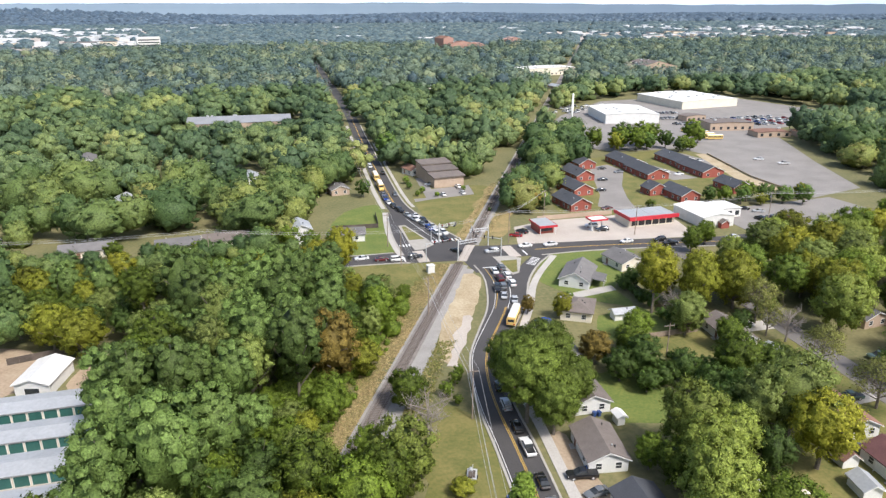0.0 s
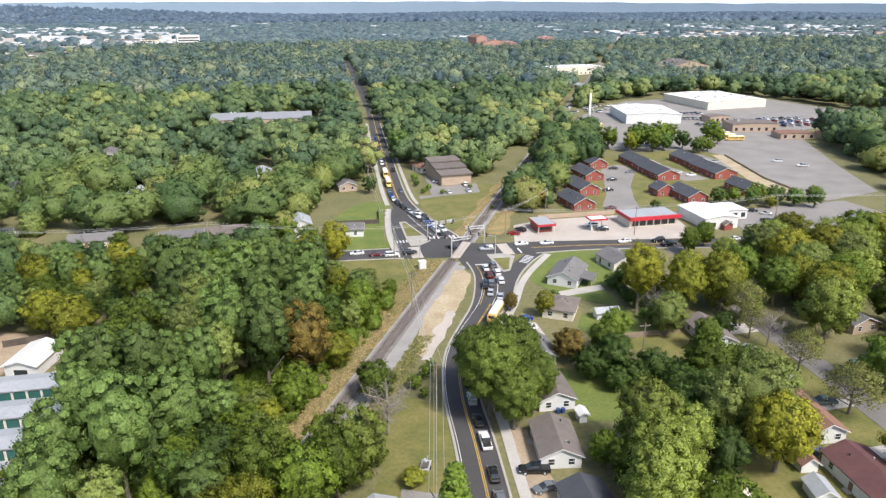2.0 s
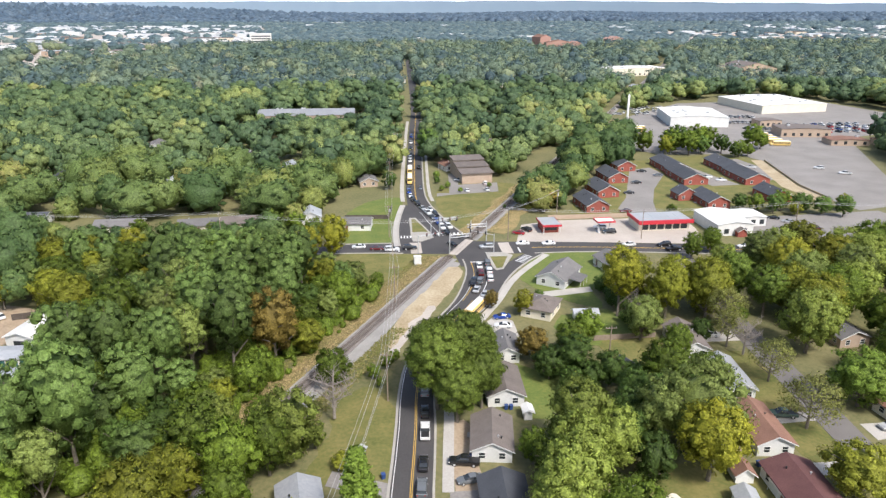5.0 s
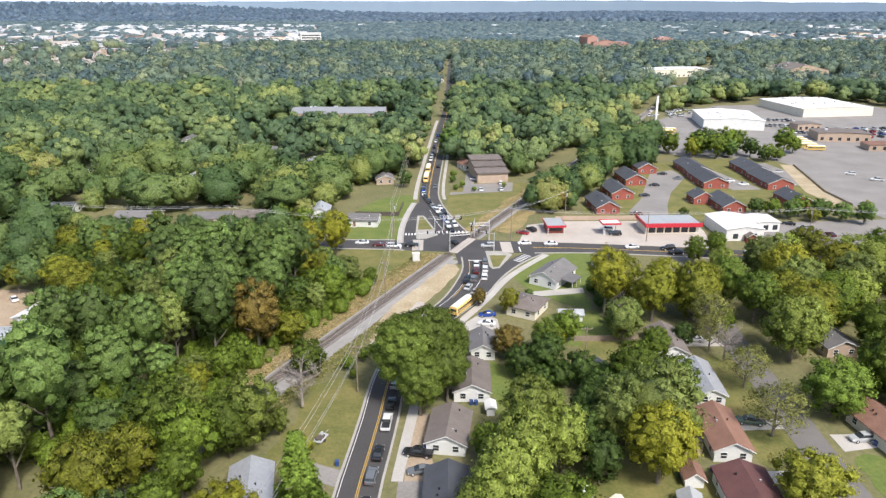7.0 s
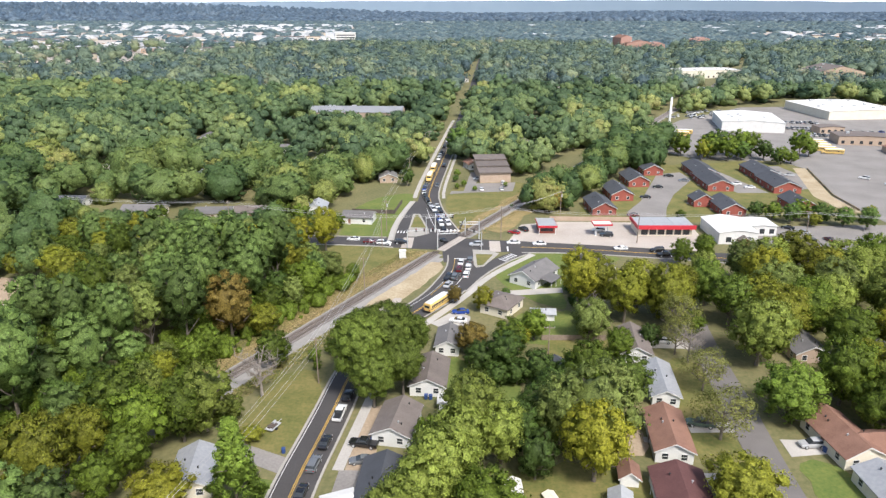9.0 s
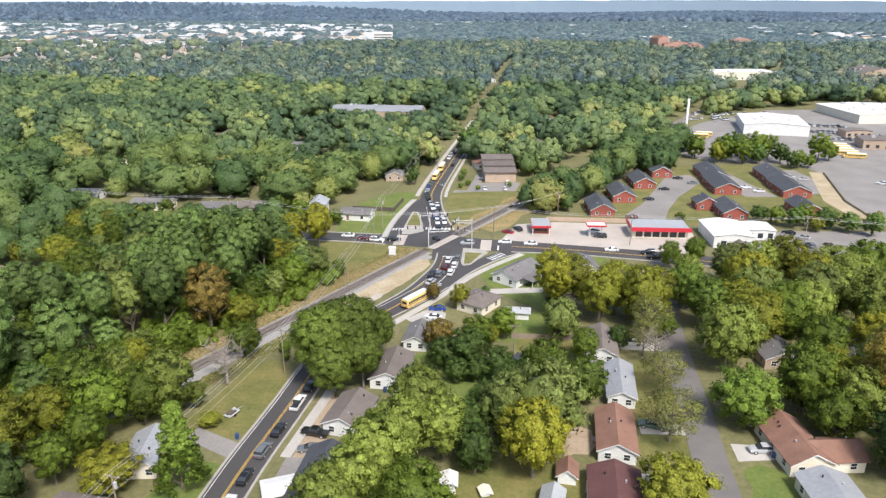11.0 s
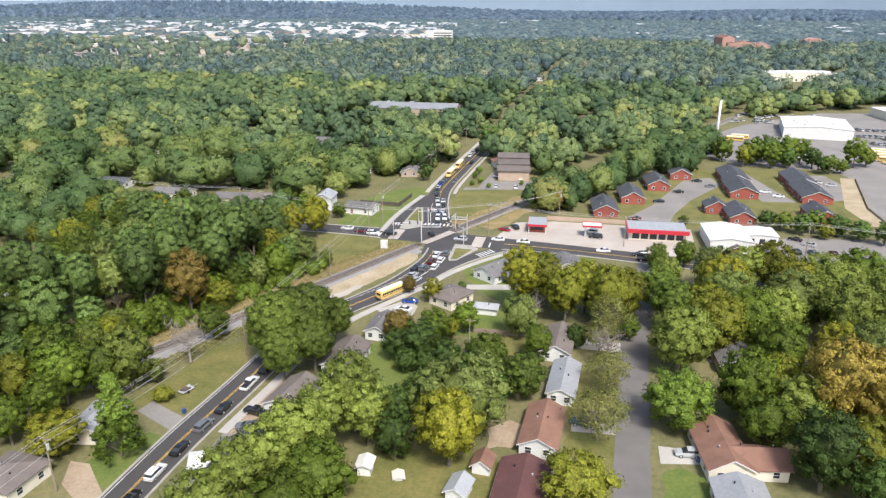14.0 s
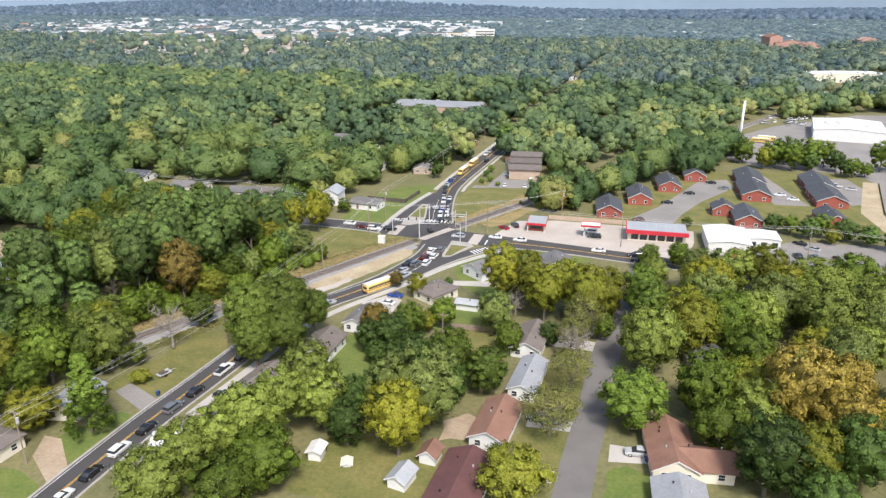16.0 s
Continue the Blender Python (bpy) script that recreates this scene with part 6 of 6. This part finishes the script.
for kind, colour, x, y, a in (("sedan", "maroon", 34.2, 211.0, -88), ("suv", "white", 39.2, 209.6, -88), ("suv", "black", 45.4, 210.4, -88), ("sedan", "white", 28, 213.4, 92), ("sedan", "white", 84.6, 212.0, 92), ("sedan", "white", 93.6, 211.2, 92),
                              ("sedan", "white", 121, 207.6, 95), ("suv", "black", 133, 206, 98), ("pickup", "black", 134.6, 201.6, -82), ("suv", "silver", 71.6, 209.4, 92), ("sedan", "black", 60, 213, 30), ("sedan", "white", 160, 202.4, 92), ("sedan", "black", 195, 202.6, 90), ("sedan", "grey", 53.8, 290, 178), ("suv", "black", 55.4, 330, -3)):
    vehicle(kind, colour, x, y, a, "on the road")
for kind, colour, x, y, a in (("pickup", "black", 50.0, 93.4, 80), ("sedan", "grey", 50.4, 88.4, 100), ("sedan", "blue", 67.3, 154, 95), ("sedan", "white", 66.8, 148.6, 80), ("sedan", "white", 117.9, 139, 85), ("pickup", "green", 116.6, 103, 80), ("suv", "silver", 135.8, 97, 95),
                              ("pickup", "green", 137.6, 116, 80), ("suv", "white", 116.8, 227, 80), ("suv", "black", 118.6, 221.6, 85), ("sedan", "red", 85.4, 223.4, 60), ("suv", "black", 89, 226.8, 30), ("pickup", "white", -33.4, 152.4, -60), ("sedan", "blue", -39.5, 151, 20),
                              ("sedan", "black", 164.3, 313, 85), ("sedan", "grey", 169, 304, 85), ("sedan", "black", 153.9, 291.4, 85), ("sedan", "maroon", 133.4, 247, 90), ("sedan", "black", 144.3, 274, 85), ("sedan", "white", 191.4, 299, 85), ("sedan", "white", 195.4, 292.7, 85),
                              ("pickup", "white", 217.5, 321, 85), ("sedan", "silver", 222.9, 317, 85), ("suv", "black", 184.5, 219, 10), ("suv", "grey", 189.6, 219, 10), ("sedan", "black", 187.5, 233, 60), ("sedan", "silver", 190.8, 228, 60), ("sedan", "maroon", 196.4, 220, 10),
                              ("sedan", "white", 74, 284.4, 5), ("sedan", "white", 83, 285, 5), ("suv", "silver", 72.5, 303, 80), ("suv", "white", 84, 296, 0), ("sedan", "white", -66, 166, 40)):
    vehicle(kind, colour, x, y, a, "parked off the road")
rc = random.Random(8)
for i in range(46):
    vehicle(rc.choice(("sedan", "suv", "pickup")), rc.choice(("white", "white", "silver", "black", "grey", "red", "blue")), 305 + (i % 12) * 6.2 + rc.uniform(-.4, .4), 408 + (i // 12) * 9 + 0.1 * (i % 12), 8 + 180 * rc.randrange(2), "in the depot car park")
for x, y in ((270, 398), (269, 391), (268, 384), (267.4, 377), (268.5, 370), (199, 421), (203, 428)):
    bus(x, y, 82, "yellow school bus parked in the depot")
for i in range(30):
    vehicle(rc.choice(("sedan", "suv", "pickup")), rc.choice(("white", "white", "silver", "black", "grey")), 276 + (i % 10) * 3.1 + rc.uniform(-.4, .4), 424 - (i % 10) * 0.3 + (i // 10) * 24, 8, "in the depot car park")
for i in range(34):
    bx, by = 205 + rc.uniform(0, 70), 486 + rc.uniform(0, 40)
    vehicle(rc.choice(("suv", "pickup")), rc.choice(("white", "white", "silver")), bx, by, rc.uniform(0, 360), "in the far depot yard")
vehicle("pickup", "white", 262, 300, 70, "in the asphalt yard")
vehicle("suv", "white", 256, 312, 60, "in the asphalt yard")

# ---- poles, wires, signals ----
ENDS = {}


def utility_pole(key, x, y, h=11.0, yaw=0.0, transformer=False):
    t = thing("utility_pole", pose(x, y, 0, 0, 0, yaw), "brown timber utility pole with a crossarm", "utility pole", "utility poles")
    part("shaft", Shape().tube((0, 0, -0.1), (0, 0, h), 0.17, 0.11, 8), M_POLEWOOD, t)
    part("crossarm", Shape().box(-1.3, 0.10, h - 0.75, 1.3, 0.24, h - 0.6), M_POLEWOOD, t)
    for px in (-1.2, -0.45, 1.2):
        part("insulator", Shape().tube((px, 0.17, h - 0.6), (px, 0.17, h - 0.36), 0.06, 0.04, 6), M_GALV, t)
    if transformer:
        part("transformer", Shape().tube((0.42, 0, h - 2.6), (0.42, 0, h - 1.5), 0.28, 0.28, 10), M_GALV, t)
    m = pose(x, y, 0, 0, 0, yaw)
    ENDS[key] = [m @ Vector((px, 0.17, h - 0.36)) for px in (-1.2, -0.45, 1.2)] + [m @ Vector((0, 0, h - 3.2))]


for key, x, y, h, yaw, tr in (("s0", 21, 30, 11.5, -10, 0), ("s1", 26.6, 64, 11.5, -8, 1), ("s2", 36.4, 116, 11.5, -8, 0), ("s3", 39.2, 166, 11.5, 0, 0), ("x2", 39.4, 204.5, 12, 85, 0), ("x1", -20, 224, 11, 90, 0), ("x0", -90, 228, 11, 90, 0), ("x3", 80.4, 217.4, 12, 88, 0),
                              ("x4", 128, 214.6, 11, 90, 0), ("x5", 187, 217.5, 11.5, 90, 1), ("x6", 255, 211, 11, 90, 0), ("n1", 38.6, 224, 12, 0, 1), ("n2", 40.4, 300, 11, 0, 0), ("n3", 45, 372, 11, 0, 0), ("g1", 104.4, 243.6, 11, 40, 1), ("y1", 88.6, 129, 9, 0, 0)):
    utility_pole(key, x, y, h, yaw, tr)


def wire(a, b, sag=0.9, r=0.03):
    pts = [a + (b - a) * (i / 8) - Vector((0, 0, sag * 4 * (i / 8) * (1 - i / 8))) for i in range(9)]
    side = (b - a).cross(Vector((0, 0, 1))).normalized() * r
    s = Shape()
    for k, p in enumerate(pts):
        s.v += [tuple(p + side), tuple(p + Vector((0, 0, r))), tuple(p - side), tuple(p - Vector((0, 0, r)))]
        if k:
            o = 4 * (k - 1)
            s.f += [(o + j, o + (j + 1) % 4, o + 4 + (j + 1) % 4, o + 4 + j) for j in range(4)]
    return s


for a, b in (("s0", "s1"), ("s1", "s2"), ("s2", "s3"), ("s3", "x2"), ("x0", "x1"), ("x1", "x2"), ("x2", "x3"), ("x3", "x4"), ("x4", "x5"), ("x5", "x6"), ("x2", "n1"), ("n1", "n2"), ("n2", "n3"), ("x3", "g1")):
    for i in range(4 if a[0] == "s" else 3):
        tagged(part("power_line", wire(ENDS[a][i], ENDS[b][i]), M_WIRE), "thin sagging overhead cable between timber poles", "cable", "overhead cables")


def signal_mast(x, y, yaw, arm=9.0, heads=3):
    t = thing("traffic_signal", pose(x, y, 0, 0, 0, yaw), "galvanised mast arm with black traffic signals", "traffic signal", "traffic signals")
    part("post", Shape().tube((0, 0, -0.1), (0, 0, 6.6), 0.17, 0.12, 10), M_GALV, t)
    part("arm", Shape().tube((0, 0, 6.1), (arm, 0, 6.5), 0.12, 0.06, 8), M_GALV, t)
    for i in range(heads):
        px = arm - 0.4 - i * 2.8
        s = part("signal_head", Shape().box(px - 0.2, -0.2, 5.75, px + 0.2, 0.12, 6.9), M_BLACK, t)
        for k in range(3):
            part("lens", Shape().tube((px, -0.2, 6.0 + 0.34 * k), (px, -0.26, 6.0 + 0.34 * k), 0.13, 0.13, 8), M_LIGHT_RED if k == 2 else M_GLASS, s)


signal_mast(53.4, 221.4, 18, 10.5)
signal_mast(73.4, 205.2, 150, 9.0)
signal_mast(67.6, 220.6, -100, 8.0, 2)
signal_mast(48.0, 206.0, 12, 9.0)


def crossing_gantry(x, y, yaw):
    t = thing("crossing_signal", pose(x, y, 0, 0, 0, yaw), "galvanised truss gantry with railway crossing lights", "crossing signal", "crossing signals")
    part("post", Shape().tube((0, 0, -0.1), (0, 0, 6.8), 0.2, 0.16, 10), M_GALV, t)
    for z in (5.6, 6.5):
        part("beam", Shape().tube((0, -0.25, z), (7, -0.25, z), 0.06, 0.06, 6), M_GALV, t)
        part("beam", Shape().tube((0, 0.25, z), (7, 0.25, z), 0.06, 0.06, 6), M_GALV, t)
    for i in range(7):
        part("brace", Shape().tube((i, -0.25, 5.6), (i + 1, -0.25, 6.5), 0.04, 0.04, 5), M_GALV, t)
    for px in (3.2, 6.4):
        part("crossing_light", Shape().box(px - 0.45, -0.5, 5.1, px + 0.45, -0.3, 5.5), M_BLACK, t)
    part("barrier_arm", Shape().box(-0.1, -0.5, 1.0, 0.05, -0.4, 7.5), M_WHITE, t)


crossing_gantry(72.6, 216.6, 185)
crossing_gantry(58.4, 205.0, 12)
crossing_gantry(56.6, 223.2, 20)

# roadside pieces
trailer = thing("utility_trailer", pose(31.0, 98.4, 0, 0, 0, -20), "small grey flatbed trailer on the verge", "trailer")
part("bed", Shape().box(-0.9, -1.6, 0.5, 0.9, 1.6, 0.62), M_GALV, trailer)
part("tongue", Shape().tube((0, 1.6, 0.52), (0, 3.0, 0.42), 0.05, 0.05, 6), M_GALV, trailer)
part("load", Shape().box(-0.6, -1.1, 0.62, 0.1, 0.3, 1.0).box(0.15, -0.9, 0.62, 0.6, 0.8, 0.9), M_TIE, trailer, "dark timber offcuts")
part("tank", Shape().tube((-0.3, 0.5, 0.9), (-0.3, 1.3, 0.9), 0.28, 0.28, 10), M_GALV, trailer)
for sx in (-1.0, 1.0):
    part("wheel", Shape().tube((sx - 0.1, -0.2, 0.32), (sx + 0.1, -0.2, 0.32), 0.32, 0.32, 12), M_TYRE, trailer)


def board_fence(points, label, h=1.8, material=None):
    line = [np.array(q, float) for q in points]
    t = thing("fence", pose(0, 0, 0), label, "fence")
    for a, b in zip(line, line[1:]):
        n = max(1, int(np.linalg.norm(b - a) / 2.4))
        for i in range(n):
            p, q = a + (b - a) * i / n, a + (b - a) * (i + 1) / n
            part("panel", ribbon([p, q], -0.03, 0.03, 0.05, h), material or M_POLEWOOD, t)
            part("post", Shape().tube((*p, -0.05), (*p, h + 0.1), 0.07, 0.07, 6), material or M_POLEWOOD, t)


board_fence([(22, 247), (39, 246), (40.5, 262)], "dark wooden board fence round a lawn", 1.7, M_TIE)
board_fence([(101.5, 140), (102.5, 170)], "brown wooden fence between back yards")
board_fence([(88, 139), (104, 139.5)], "brown wooden fence between back yards", 1.5)
board_fence([(-62, 164), (-45, 168)], "grey wooden fence at the storage yard", 1.8, M_TIE)
board_fence([(226.4, 258), (226.6, 280), (238, 332)], "low brown weathered depot fence", 0.9, M_DIRT)
board_fence([(100, 239.5), (132, 240)], "tan wooden fence behind the forecourt", 1.8, M_TAN)

# undergrowth along the wood's edge
rs = np.random.default_rng(17)
SHRUB = [far_tree(80 + i, 14, 130, 0.13) for i in range(4)]
V, F, T, N, n = [], [], [], [], 0
for y in np.arange(92, 186, 1.7):
    for k in range(7):
        px, py = rail_x(y) - 8.5 - k * 2.6 + rs.uniform(-2.6, 1.6), y + rs.uniform(-2, 2)
        if y > 172:
            px -= (y - 172) * 1.2
        v, f, m = SHRUB[int(rs.integers(4))]
        N.append(m)
        r = rs.uniform(0.35, 1.3) ** 2 * (1.5 + 0.22 * k) + 0.3
        V.append(v * [r, r, r * rs.uniform(0.8, 1.4)] + [px, py, r * 0.5])
        F.append(f + n)
        T.append(np.full(len(v), rs.uniform(0.2, 0.9)))
        n += len(v)
tagged(new("undergrowth", np_mesh("undergrowth", np.concatenate(V), np.concatenate(F), LEAF["green"], np.concatenate(T), np.concatenate(N))), "tangled green undergrowth along the wood edge", "undergrowth", "", "stuff")

# rough dry weeds beside the track
M_WEEDS = foliage("weed_blades", [(0.0, (0.36, 0.27, 0.14)), (0.35, (0.33, 0.265, 0.13)), (0.65, (0.20, 0.195, 0.060)), (1.0, (0.11, 0.145, 0.032))], "tint", 2.5)


def weeds(name, label, spots, size):
    """Loose leaning tufts at those places."""
    p = np.repeat(np.array(spots), 7, 0)
    k = len(p)
    pos = np.stack([p[:, 0] + rs.normal(size=k) * 0.28, p[:, 1] + rs.normal(size=k) * 0.28, size * rs.uniform(0.1, 1.0, k)], 1)
    up = np.tile([[0.0, -0.25, 1.0]], (k, 1))
    v, f = sprays(rs, pos, up, size, 0.3, 0.7)
    nm = np.repeat(up + 0.4 * unit(rs, k), 3, 0)
    nm /= np.linalg.norm(nm, axis=1, keepdims=True)
    tint = np.repeat(np.clip(p[:, 2] + rs.normal(size=k) * 0.12, 0, 1), 3)
    tagged(new(name, np_mesh(name, v, face_out(v, f, nm), M_WEEDS, tint, nm)), label, "weeds", "", "stuff")


tufts = []
for i in range(2600):
    y = rs.uniform(92, 203)
    o = rs.uniform(0, 1)
    green = 0.5 + 0.5 * noise.noise((y * 0.09, o * 2.0, 1.7))
    tufts.append((rail_x(y) - 3.2 - 7.6 * o, y, 0.10 + 0.75 * green * (0.5 + 0.6 * o)))
for i in range(900):
    y = rs.uniform(95, 150)
    o = rs.uniform(0, 1) ** 2
    tufts.append((rail_x(y) + 6.4 + 4.5 * o, y, 0.45 + 0.5 * rs.random()))
for i in range(500):
    y = rs.uniform(223, 300)
    tufts.append((rail_x(y) + rs.choice((-1, 1)) * rs.uniform(3.2, 6.5), y, 0.1 + 0.4 * rs.random()))
weeds("dry_weeds", "dry brown and green weeds along the railway", tufts, 0.26)
